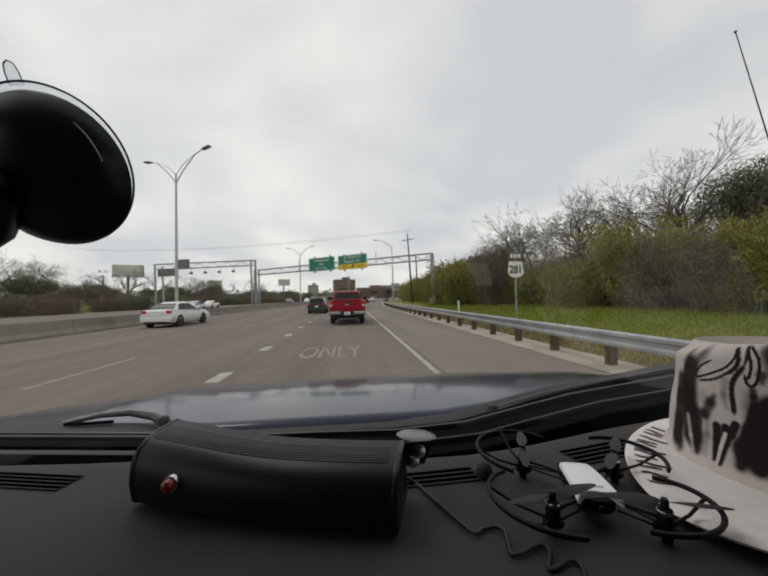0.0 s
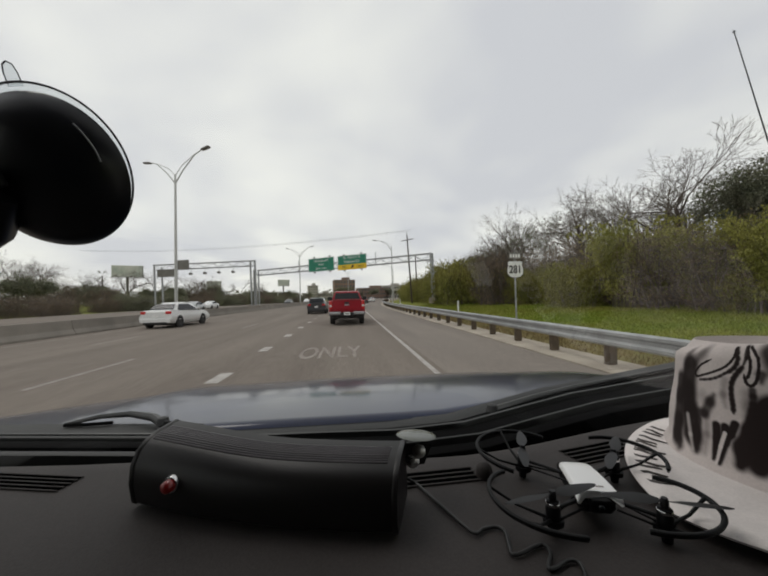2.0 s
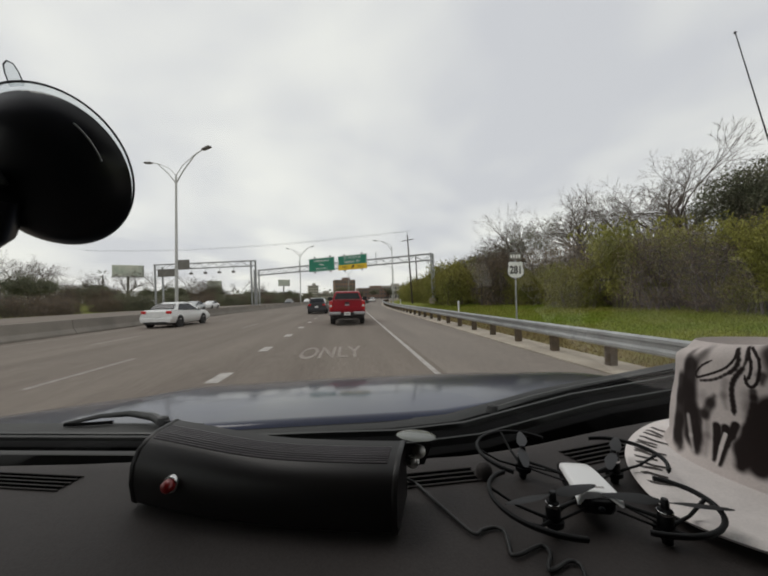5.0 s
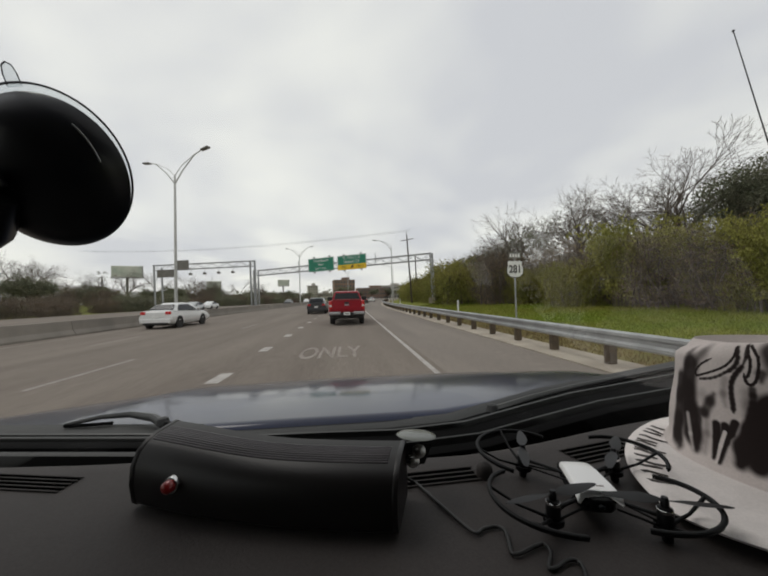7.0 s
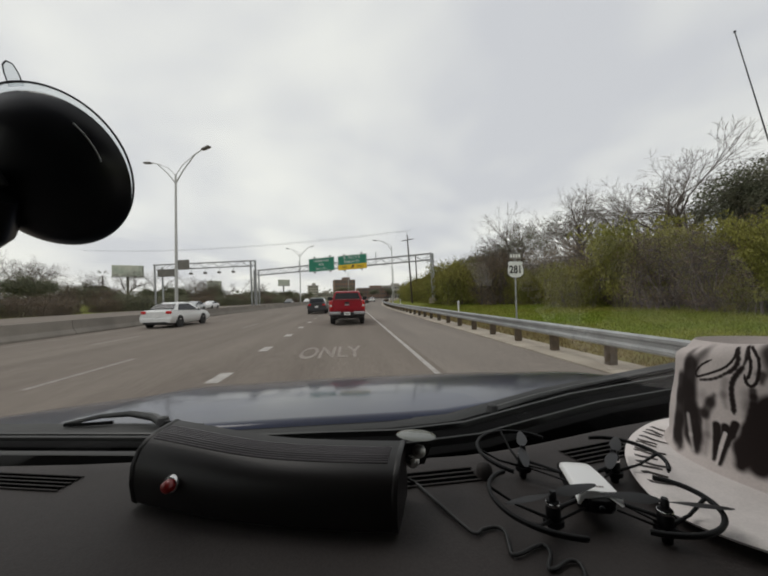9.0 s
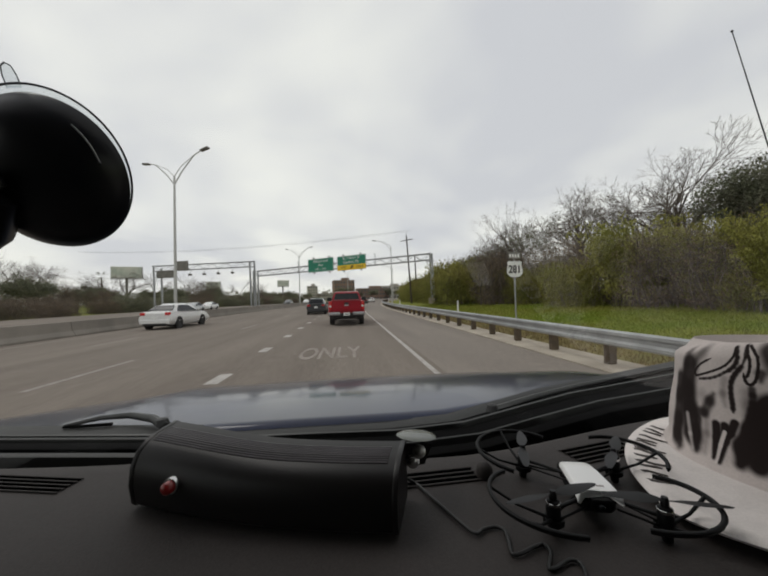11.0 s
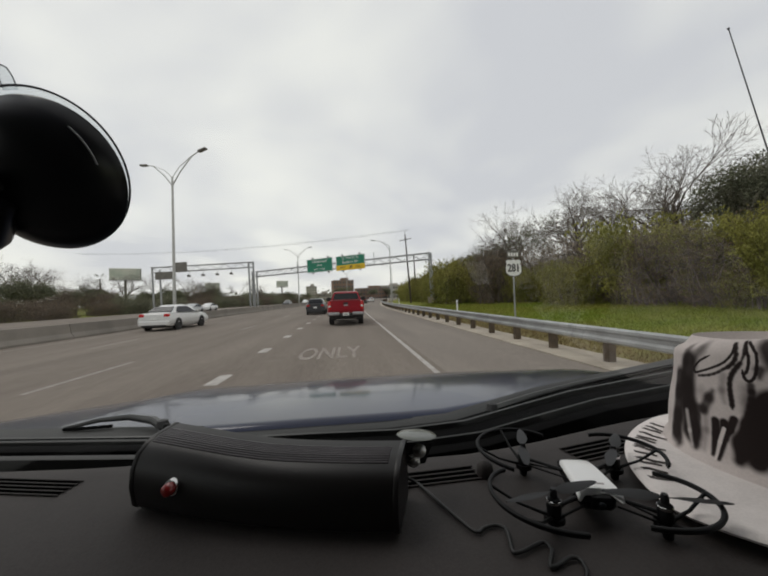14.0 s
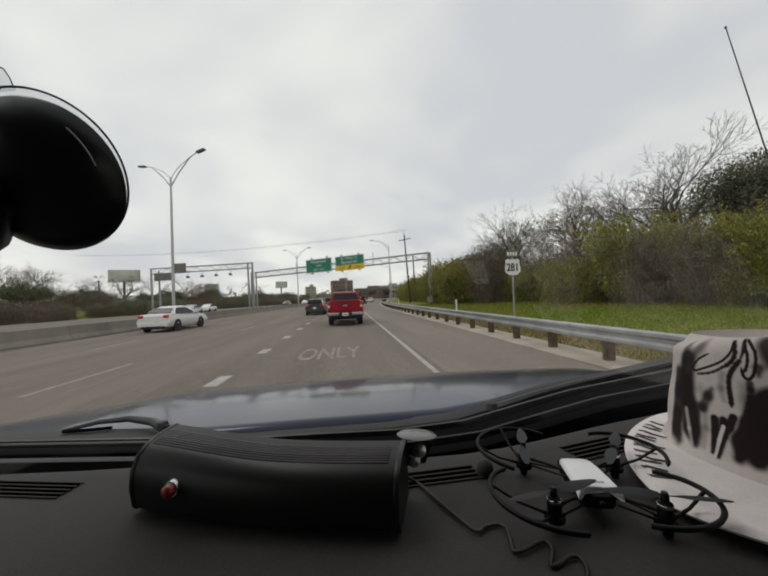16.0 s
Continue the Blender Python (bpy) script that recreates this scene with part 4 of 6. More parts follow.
# ---- trees, shrubs and grass ----
def grow(rng, h, spread_deg=32, depth=5, trunk=0.5, kids=(2, 4), gnarl=0.18, thick=0.022, up=0.10):
    """A branching skeleton: segments (a, b, ra, rb, level) and the tips."""
    segs, tips = [], []

    def limb(p, d, length, r, level):
        n = 3 if level < 3 else 2
        for i in range(n):
            d = (d + Vector((rng.gauss(0, gnarl), rng.gauss(0, gnarl), rng.gauss(0, gnarl) + up * (0.6 if level else 0))) * 0.6).normalized()
            q = p + d * length / n
            r2 = r * (0.88 if level < 2 else 0.8)
            segs.append((p, q, r, r2, level))
            p, r = q, r2
            if level and i < n - 1 and level < depth and rng.random() < 0.85:
                side(p, d, length * 0.62, r * 0.6, level + 1)
        if level >= depth or r < 0.004:
            tips.append((p, d))
            return
        for _ in range(rng.randint(*kids)):
            side(p, d, length * rng.uniform(0.58, 0.82), r * rng.uniform(0.55, 0.75), level + 1)

    def side(p, d, length, r, level):
        ax = d.orthogonal().normalized()
        ax.rotate(Matrix.Rotation(rng.uniform(0, 2 * math.pi), 3, d))
        nd = d.copy()
        nd.rotate(Matrix.Rotation(radians(rng.gauss(spread_deg, 10)), 3, ax))
        limb(p, nd, length, r, level)

    limb(Vector((0, 0, 0)), Vector((rng.gauss(0, 0.05), rng.gauss(0, 0.05), 1)).normalized(), h * trunk, h * thick, 0)
    top = max(s[1].z for s in segs)
    k = h / top
    return [(a * k, b * k, ra * k, rb * k, lv) for a, b, ra, rb, lv in segs], [(p * k, d) for p, d in tips]


def sticks(segs):
    """Tapered bars for a skeleton: more sides for trunk and limbs, three for twigs."""
    V, Fc = [], []
    for a, b, ra, rb, lv in segs:
        n = 7 if lv == 0 else (5 if lv < 3 else 3)
        d = (b - a).normalized()
        u = d.orthogonal().normalized()
        v = d.cross(u)
        i0 = len(V)
        for p, r in ((a, max(ra, 0.009 if lv > 3 else 0.006)), (b, max(rb, 0.004))):
            for k in range(n):
                t = 2 * math.pi * k / n
                V.append(p + (u * math.cos(t) + v * math.sin(t)) * r)
        for k in range(n):
            j = (k + 1) % n
            Fc.append((i0 + k, i0 + j, i0 + n + j, i0 + n + k))
    return V, Fc


def leaves(rng, centres, per, radius, size, flat=0.8, aim=None):
    """Many small folded leaf sprays scattered round centres."""
    V, Fc = [], []
    for c in centres:
        for _ in range(per):
            o = Vector((rng.gauss(0, 1), rng.gauss(0, 1), rng.gauss(0, flat)))
            p = c + o * radius * 0.5
            u = Vector((rng.gauss(0, 1), rng.gauss(0, 1), rng.gauss(0, 1) + (1.6 if aim else 0))).normalized()
            w = u.orthogonal().normalized()
            w.rotate(Matrix.Rotation(rng.uniform(0, 6.28), 3, u))
            s = size * rng.uniform(0.6, 1.4)
            a = s * (1.8 if aim else 1.0)
            i = len(V)
            n = u.cross(w) * s * 0.25
            V += [p - u * a * 0.5, p + w * s * 0.35 + n, p + u * a * 0.5, p - w * s * 0.35 + n]
            Fc += [(i, i + 1, i + 2), (i, i + 2, i + 3)]
    return V, Fc


def bare_tree(seed, h, label, **kw):
    rng = random.Random(seed)
    e = thing("bare_tree", label, "tree", group="roadside trees")
    segs, tips = grow(rng, h, **kw)
    V, Fc = sticks([s for s in segs if s[4] <= 1])
    raw("trunk", V, Fc, BARK, e, smooth=True)
    V, Fc = sticks([s for s in segs if s[4] > 1])
    raw("crown", V, Fc, TWIG, e, "bare leafless crown", smooth=True)
    return e


def leafy_tree(seed, h, label, leaf, per=9, size=0.16, radius=0.9, name="leafy_tree", **kw):
    rng = random.Random(seed)
    e = thing(name, label, "tree", group="roadside trees")
    segs, tips = grow(rng, h, **kw)
    V, Fc = sticks([s for s in segs if s[4] <= 1])
    raw("trunk", V, Fc, BARK, e, smooth=True)
    V, Fc = sticks([s for s in segs if s[4] > 1])
    raw("branches", V, Fc, TWIG, e, smooth=True)
    V, Fc = leaves(rng, [p for p, d in tips], per, radius, size)
    raw("crown", V, Fc, leaf, e)
    return e


def shrub(seed, h, w, label, leaf, count=520, per=14, size=0.15, aim=None, stems=40, name="shrub", twigs=0):
    """A thicket: stems from the ground and leaf sprays in an uneven mound."""
    rng = random.Random(seed)
    e = thing(name, label, "shrub", group="roadside shrubs")
    bm_segs, centres = [], []
    for _ in range(stems):
        a = rng.uniform(0, 6.28)
        r = w * 0.42 * math.sqrt(rng.random())
        p = Vector((r * math.cos(a), r * math.sin(a), 0))
        hh = h * rng.uniform(0.75, 1.08) * (1 - 0.35 * (r / (w * 0.5)) ** 2)
        lean = Vector((rng.gauss(0, 0.16), rng.gauss(0, 0.16), 1))
        q = p.copy()
        for k in range(4):
            q2 = q + (lean + Vector((rng.gauss(0, 0.15), rng.gauss(0, 0.15), 0))).normalized() * hh / 4
            bm_segs.append((q, q2, 0.03 * (1 - k * 0.2), 0.03 * (0.8 - k * 0.2) + 0.002, 3))
            q = q2
            for _ in range(max(1, count // (stems * 4))):
                centres.append(q + Vector((rng.gauss(0, w * 0.07), rng.gauss(0, w * 0.07), -rng.random() * hh * 0.22)))
    for _ in range(twigs):
        c = rng.choice(centres)
        d = Vector((rng.gauss(0, 0.7), rng.gauss(0, 0.7), rng.uniform(0.1, 1.0))).normalized()
        bm_segs.append((c, c + d * h * rng.uniform(0.08, 0.22), 0.010, 0.004, 4))
    V, Fc = sticks(bm_segs)
    raw("stems", V, Fc, TWIG, e)
    V, Fc = leaves(rng, centres, per, h * 0.11, size, aim=aim)
    raw("foliage", V, Fc, leaf, e)
    return e


def bamboo(seed, h, w):
    """A feathery thicket: arching canes with narrow leaves hanging along their upper halves."""
    rng = random.Random(seed)
    e = thing("bamboo_thicket", "olive-green feathery bamboo thicket beside the road", "shrub", group="roadside shrubs")
    segs, centres = [], []
    for _ in range(85):
        a, r = rng.uniform(0, 6.28), w * 0.42 * math.sqrt(rng.random())
        p = Vector((r * math.cos(a), r * math.sin(a), 0))
        out = Vector((math.cos(a), math.sin(a), 0)) * rng.uniform(0.02, 0.16) + Vector((rng.gauss(0, 0.05), rng.gauss(0, 0.05), 0))
        hh = h * rng.uniform(0.7, 1.05)
        for k in range(7):
            q = p + (Vector((0, 0, 1)) + out * (k * 0.9)).normalized() * hh / 7
            segs.append((p, q, 0.018 - k * 0.002, 0.016 - k * 0.002, 3))
            if k:
                for _ in range(5):
                    centres.append(p.lerp(q, rng.random()) + Vector((rng.gauss(0, 0.16), rng.gauss(0, 0.16), 0)))
            p = q
    V, Fc = sticks(segs)
    raw("canes", V, Fc, TWIG, e)
    V, Fc = leaves(rng, centres, 11, 0.30, 0.088, aim=True)
    raw("foliage", V, Fc, BAMBOO, e)
    return e


def palm_tree(x, y, h):
    rng = random.Random(77)
    e = thing("palm_tree", "tall shaggy palm tree behind the motorway", "tree", pose(x, y, -1), "roadside trees")
    part("trunk", T([(0, 0, 0), (0.1, 0, h * 0.5), (0, 0, h)], [0.22, 0.17, 0.16], 8), BARK, e)
    V, Fc = [], []
    for k in range(34):
        a, el = rng.uniform(0, 6.28), rng.uniform(-0.9, 1.3)
        d = Vector((math.cos(a) * math.cos(el), math.sin(a) * math.cos(el), math.sin(el)))
        for j in range(9):
            t = rng.uniform(-0.55, 0.55)
            w = d.cross(Vector((0, 0, 1))).normalized()
            tip = Vector((0, 0, h)) + d * 1.1 + (d * math.cos(t) + w * math.sin(t)) * 0.9 + Vector((0, 0, -0.15))
            i = len(V)
            b0 = Vector((0, 0, h)) + d * 0.9
            V += [b0, b0 + w * 0.05, tip]
            Fc.append((i, i + 1, i + 2))
    raw("crown", V, Fc, OAK, e)


TREES = {
    "bare_a": bare_tree(3, 10.0, "tall bare winter tree with a wide open crown", depth=7, spread_deg=30, trunk=0.32, kids=(2, 4), thick=0.018, up=0.02, gnarl=0.24),
    "bare_b": bare_tree(8, 10.0, "slender bare winter tree with fine upright twigs", depth=7, spread_deg=24, trunk=0.30, kids=(2, 4), thick=0.014, up=0.06, gnarl=0.22),
    "bare_c": bare_tree(15, 10.0, "crooked bare tree with dark twisting limbs", depth=5, spread_deg=40, trunk=0.30, kids=(2, 4), gnarl=0.3, thick=0.022),
    "oak_a": leafy_tree(21, 9.0, "dark evergreen oak with a dense uneven crown", OAK, per=24, size=0.135, radius=0.62, depth=5, spread_deg=40, trunk=0.26, kids=(3, 4), thick=0.026),
    "oak_b": leafy_tree(34, 9.0, "broad dark evergreen tree with small leaves", OAK, per=22, size=0.135, radius=0.66, depth=5, spread_deg=46, trunk=0.24, kids=(3, 4), gnarl=0.25, thick=0.028),
    "far_oak_a": leafy_tree(23, 9.0, "dark evergreen oak with a dense uneven crown", OAK, per=14, size=0.30, radius=0.95, depth=4, spread_deg=40, trunk=0.26, kids=(3, 4), thick=0.026),
    "far_oak_b": leafy_tree(36, 9.0, "broad dark evergreen tree with small leaves", OAK, per=12, size=0.30, radius=1.0, depth=4, spread_deg=46, trunk=0.24, kids=(3, 4), gnarl=0.25, thick=0.028),
    "sparse": leafy_tree(41, 9.0, "half-bare tree with sparse leaf clusters at its tips", OAK, per=6, size=0.13, radius=0.5, depth=5, spread_deg=30, trunk=0.34, kids=(2, 3), thick=0.02, name="sparse_tree"),
    "brush": shrub(52, 5.0, 5.6, "brown leafless brush thicket", BRUSH, count=760, per=12, size=0.085, stems=80, name="brush_thicket", twigs=2600),
    "olive": shrub(63, 5.0, 5.4, "olive-green upright shrub thicket", OLIVE, count=700, per=16, size=0.13, aim=True, stems=50),
    "bamboo": bamboo(91, 5.0, 4.6),
    "dark": shrub(74, 4.0, 5.0, "low dark green shrub", OAK, count=480, per=16, size=0.14, stems=40),
}
for o in TREES.values():
    o.matrix_world = pose(0, -60, -0.06)
FIRST = set()


def plant(kind, s, y, h, turn=0.0, wide=1.0):
    """Sets one tree of a kind, scaled to height h, on the ground."""
    if kind in ("oak_a", "oak_b") and y > 44:
        kind = "far_" + kind
    o = TREES[kind]
    base_h = 10.0 if "bare" in kind else (9.0 if "oak" in kind or kind == "sparse" else (4.0 if kind == "dark" else 5.0))
    k = h / base_h
    m = pose(s + bend(y), y, height(s, y) - 0.05, 0, 0, turn)
    ob = o if kind not in FIRST else copy_thing(o, m)
    FIRST.add(kind)
    ob.matrix_basis = m @ Matrix.Diagonal((k * wide, k * wide, k, 1))
    return ob


# the row of trees along the bank behind the guardrail
rng = random.Random(5)
for y in (2, 6.5, 11, 15.5):
    plant("oak_b" if y in (2, 11) else "oak_a", 21.5 + rng.uniform(-1, 1.5), y + rng.uniform(-1, 1), rng.uniform(6.6, 7.9), rng.uniform(0, 360))
for y in (1, 5, 9, 13, 17, 21, 25, 29):
    plant("brush", 18.8 + rng.uniform(-1.2, 1.2), y, rng.uniform(4.4, 6.2), rng.uniform(0, 360), 1.15)
for y in (0.5, 5.5, 10, 14.5, 20, 25.5, 31, 36):
    plant("bamboo", 17.6 + rng.uniform(-0.8, 1.0), y + rng.uniform(-1, 1), rng.uniform(3.6, 5.4), rng.uniform(0, 360), 1.0)
for y in (3, 12, 18, 23, 28, 33, 38):
    plant("olive", 16.8 + rng.uniform(-0.8, 1.0), y + rng.uniform(-1, 1), rng.uniform(1.9, 4.6), rng.uniform(0, 360), 1.1)
for y in (19, 23.5, 28, 32, 37, 42, 47):
    plant(rng.choice(("bare_a", "bare_b", "bare_c")), 20.5 + rng.uniform(-1.5, 2.5), y + rng.uniform(-1, 1), rng.uniform(9.6, 12.2), rng.uniform(0, 360))
for y in (12, 16, 22, 30):
    plant(rng.choice(("bare_a", "bare_b")), 26 + rng.uniform(-2, 3), y, rng.uniform(9.4, 11.6), rng.uniform(0, 360))
for y in (34, 38.5, 43, 47.5, 52, 56):
    plant("brush", 17.5 + rng.uniform(-1.5, 1.5), y, rng.uniform(5.6, 7.4), rng.uniform(0, 360), 1.1)
for y in (41, 46, 50, 55, 60, 65, 70, 76, 82, 88, 95, 103, 112):
    plant("olive", 13.5 + rng.uniform(-1.2, 1.2), y, rng.uniform(4.2, 6.2), rng.uniform(0, 360), 1.1)
for y in (52, 58, 64, 71, 78, 86, 94, 104, 115, 128):
    plant(rng.choice(("sparse", "oak_a", "bare_b", "oak_b")), 19 + rng.uniform(-2, 3), y, rng.uniform(6.5, 9.0), rng.uniform(0, 360))
# far right end of the view
for k in range(14):
    y = 140 + k * 16
    plant(rng.choice(("oak_a", "oak_b", "sparse")), 15 + rng.uniform(-3, 14), y, rng.uniform(7, 10), rng.uniform(0, 360), 1.3)
for s, y, k, h in ((19.0, 33, "sparse", 8.6), (18.0, 39, "sparse", 7.0), (24, 26, "bare_a", 12.0), (25, 33, "bare_c", 12.5), (23, 40, "bare_a", 12.0)):
    plant(k, s, y, h, rng.uniform(0, 360))
# the woods beyond the opposite carriageway
for k in range(46):
    y = 44 + k * 4.2 + rng.uniform(-2, 2)
    s = -46 - rng.uniform(0, 16) - 0.05 * y
    plant(rng.choice(("oak_a", "oak_b", "brush", "oak_b", "sparse", "brush", "bare_c")), s, y, rng.uniform(4.8, 7.6), rng.uniform(0, 360), 1.25)
for k in range(20):
    y = 46 + k * 6.5 + rng.uniform(-3, 3)
    plant(rng.choice(("bare_a", "bare_b", "bare_c")), -54 - rng.uniform(0, 14), y, rng.uniform(9, 13), rng.uniform(0, 360), 1.1)
for k in range(30):
    y = 42 + k * 5 + rng.uniform(-2, 2)
    plant(rng.choice(("dark", "brush")), -40.5 - rng.uniform(0, 4), y, rng.uniform(2.6, 4.2), rng.uniform(0, 360), 1.5)
for k in range(16):
    y = 235 + k * 14
    plant(rng.choice(("oak_a", "oak_b", "bare_a")), -52 + k * 5 + rng.uniform(-8, 8), y, rng.uniform(7, 10), rng.uniform(0, 360), 1.3)
palm_tree(-62, 92, 9.5)


def far_woods():
    """A distant belt of trees along the horizon, too far off to count."""
    r2 = random.Random(12)
    cs = []
    for k in range(900):
        a = radians(r2.uniform(-62, 60))
        d = r2.uniform(420, 700)
        cs.append(Vector((d * math.sin(a), d * math.cos(a), r2.random() ** 0.7 * (9 + 4 * noise.noise(Vector((a * 9, 1, 2)))))))
    V, Fc = leaves(r2, cs, 14, 7.0, 2.6)
    o = raw("woods", V, Fc, OAK)
    tagged(o, "distant dark belt of woods on the horizon", "woods", kind="stuff")


far_woods()


def blades(name, label, material, s0, s1, y0, y1, n, h, seed):
    """Grass blades standing on the bank, thicker near the road."""
    r2 = random.Random(seed)
    V, Fc = [], []
    for _ in range(n):
        y = y0 + (y1 - y0) * r2.random() ** 1.5
        s = s0 + (s1 - s0) * r2.random()
        p = Vector((s + bend(y), y, height(s, y) + 0.0))
        a = r2.uniform(0, 6.28)
        w = Vector((math.cos(a), math.sin(a), 0)) * 0.012 * (1 + y / 18)
        hh = h * r2.uniform(0.5, 1.4)
        t = p + Vector((r2.gauss(0, hh * 0.4), r2.gauss(0, hh * 0.4), hh))
        i = len(V)
        V += [p - w, p + w, t]
        Fc.append((i, i + 1, i + 2))
    o = raw(name, V, Fc, material)
    tagged(o, label, "grass", kind="stuff")


blades("grass", "short bright green grass on the bank", BLADE, 7.2, 18.5, 1, 46, 70000, 0.09, 4)
blades("dry_grass", "dry brown grass tufts behind the guardrail", BLADE_DRY, 5.8, 8.2, 0, 50, 22000, 0.11, 9)


# ---- the car that carries the camera ----
car = thing("car", "dark blue car seen from inside over its black dashboard", "car")


def hood():
    nx, ny = 28, 14
    V, Fc = [], []
    for j in range(ny + 2):
        for i in range(nx + 1):
            u = i / nx * 2 - 1
            x = 0.10 + 1.06 * u
            y_far = 1.27 - 0.20 * abs(u) ** 2.6
            v = min(j / ny, 1.0)
            y0 = 0.612 + 0.30 * max(0.0, x - 0.17)
            y = y0 + (y_far - y0) * v
            z = 1.278 - 0.012 * v - 0.062 * v ** 2 - (0.065 if u > 0 else 0.022) * max(0.0, abs(u) - 0.38) - 0.01 * abs(u) ** 3 + 0.010 * math.exp(-((abs(u) - 0.55) / 0.07) ** 2)
            if j == ny + 1:
                y, z = y_far + 0.04, z - 0.12
            V.append((x, y, z))
    n = nx + 1
    for j in range(ny + 1):
        for i in range(nx):
            Fc.append((j * n + i, j * n + i + 1, (j + 1) * n + i + 1, (j + 1) * n + i))
    ob = raw("hood", V, Fc, HOOD_PAINT, car, "glossy dark blue hood", smooth=True)
    so = ob.modifiers.new("thickness", "SOLIDIFY")
    so.thickness, so.offset = 0.012, -1
    part("fender", loft([[(x0, y, z) for x0, z in ((-0.965, 1.243 - d), (-1.03, 1.19 - d), (-1.05, 0.75), (-0.98, 0.75))] for y, d in ((0.5, 0), (0.9, 0.01), (1.06, 0.06), (1.2, 0.25))]), HOOD_PAINT, car, smooth=60)
    part("fender", loft([[(x0, y, z) for x0, z in ((1.165, 1.205 - d), (1.23, 1.15 - d), (1.25, 0.75), (1.18, 0.75))] for y, d in ((0.5, 0), (0.9, 0.01), (1.06, 0.06), (1.2, 0.25))]), HOOD_PAINT, car, smooth=60)


hood()


def dash_edge(x):
    """How far the dashboard's top reaches forward at x."""
    return 0.402 + 0.10 * max(0.0, -0.27 - x) - 0.04 * math.exp(-((x - 0.1) / 0.16) ** 2) + 0.22 * max(0.0, x - 0.22) ** 1.4


def dashboard():
    nx, rows = 40, (-0.30, -0.05, 0.12, 0.20, 0.26, 0.32, 0.37)
    V, Fc = [], []
    for y in rows + ("edge", "lip", "drop"):
        for i in range(nx + 1):
            x = -0.85 + 1.85 * i / nx
            e = dash_edge(x)
            if y == "edge":
                V.append((x, e - 0.012, 1.33))
            elif y == "lip":
                V.append((x, e, 1.325))
            elif y == "drop":
                V.append((x, e + 0.004, 1.25))
            else:
                yy = y * (e - 0.03) / 0.37 if y > 0.26 else y
                V.append((x, yy, 1.33 - (0.10 if y < -0.1 else 0.025 if y < 0 else 0.0)))
    n = nx + 1
    for j in range(len(rows) + 2):
        for i in range(nx):
            Fc.append((j * n + i, j * n + i + 1, (j + 1) * n + i + 1, (j + 1) * n + i))
    return raw("dashboard", V, Fc, DASH, car, "black grained plastic dashboard", smooth=True)


dash = dashboard()
# the gap's shade is painted in with the same near-black
part("cowl_gutter", loft([[(x, dash_edge(x) + 0.004, 1.255), (x, dash_edge(x) + 0.004, 1.262), (x, dash_edge(x) + 0.10, 1.262 + 0.05 * max(0, x)), (x, dash_edge(x) + 0.10, 1.245)] for x in (-0.9, -0.5, -0.2, 0.1, 0.3, 0.5, 0.75, 1.0)]), VOID, car, "black gap below the windshield")


def ledge(name, rows, mt, label="black cowl strip"):
    """A strip along rows of (x, near y, far y, height), with rounded edges and a skirt."""
    part(name, loft([[(x, y0, z - 0.03), (x, y0 + 0.001, z - 0.001), (x, y0 + 0.003, z), (x, y1 - 0.003, z - 0.001), (x, y1 - 0.001, z - 0.003), (x, y1, z - 0.04)] for x, y0, y1, z in rows]), mt, car, label, smooth=40)


def cowl():
    """Black plastic ledges between windshield and hood: narrow steps on the driver's side, fanning out towards the far side."""
    def left(y_at, x):
        return y_at - 0.16 * (x + 0.40)
    xs = [-0.95 + 0.0575 * i for i in range(13)]
    # the thin semi-gloss strips, here and below, imitate highlights along ledge edges
    for y0, y1, z, mt in ((0.499, 0.516, 1.2995, COWL), (0.525, 0.5505, 1.2985, DASH_DARK), (0.5545, 0.5665, 1.3000, COWL), (0.5705, 0.5765, 1.2995, WIPER), (0.592, 0.655, 1.2860, COWL)):
        ledge("cowl_ledge", [(x, left(y0, x), left(y1, x), z) for x in xs], mt)
    for f0, f1, z, mt in ((0.20, 0.30, 1.300, DASH_DARK), (0.315, 0.335, 1.306, WIPER), (0.565, 0.575, 1.300, WIPER), (0.36, 0.56, 1.294, DASH_DARK), (0.58, 0.76, 1.286, DASH_DARK), (0.78, 1.0, 1.277, COWL)):
        rows = []
        for i in range(13):
            x = -0.27 + 1.33 * i / 12
            a = dash_edge(x) + 0.004
            b = 0.620 + 0.36 * max(0.0, x - 0.17)
            zz = z + 0.018 * min(1.0, max(0.0, (x - 0.1) / 0.3))
            rows.append((x, a + (b - a) * f0, a + (b - a) * f1, zz))
        ledge("cowl_ledge", rows, mt)


cowl()


def vent(x0, y0, x1, y1, rows_n, gap, turn):
    """A grille of slots let into the dash top: a bed coloured near-black for the slots' shade, with slats over it."""
    L = math.hypot(x1 - x0, y1 - y0)
    a = math.degrees(math.atan2(y1 - y0, x1 - x0)) + turn
    m = pose((x0 + x1) / 2, (y0 + y1) / 2, 1.3305, 0, 0, a)
    b = part("vent", B(L, gap * rows_n, 0.0008, m, 0.0003), VOID, dash, "slotted black air vent")
    for i in range(rows_n + 1):
        part("slat", B(L + 0.004, gap * 0.26, 0.0012, m @ pose(0, (i - rows_n / 2) * gap, 0), 0.0004), DASH, b)


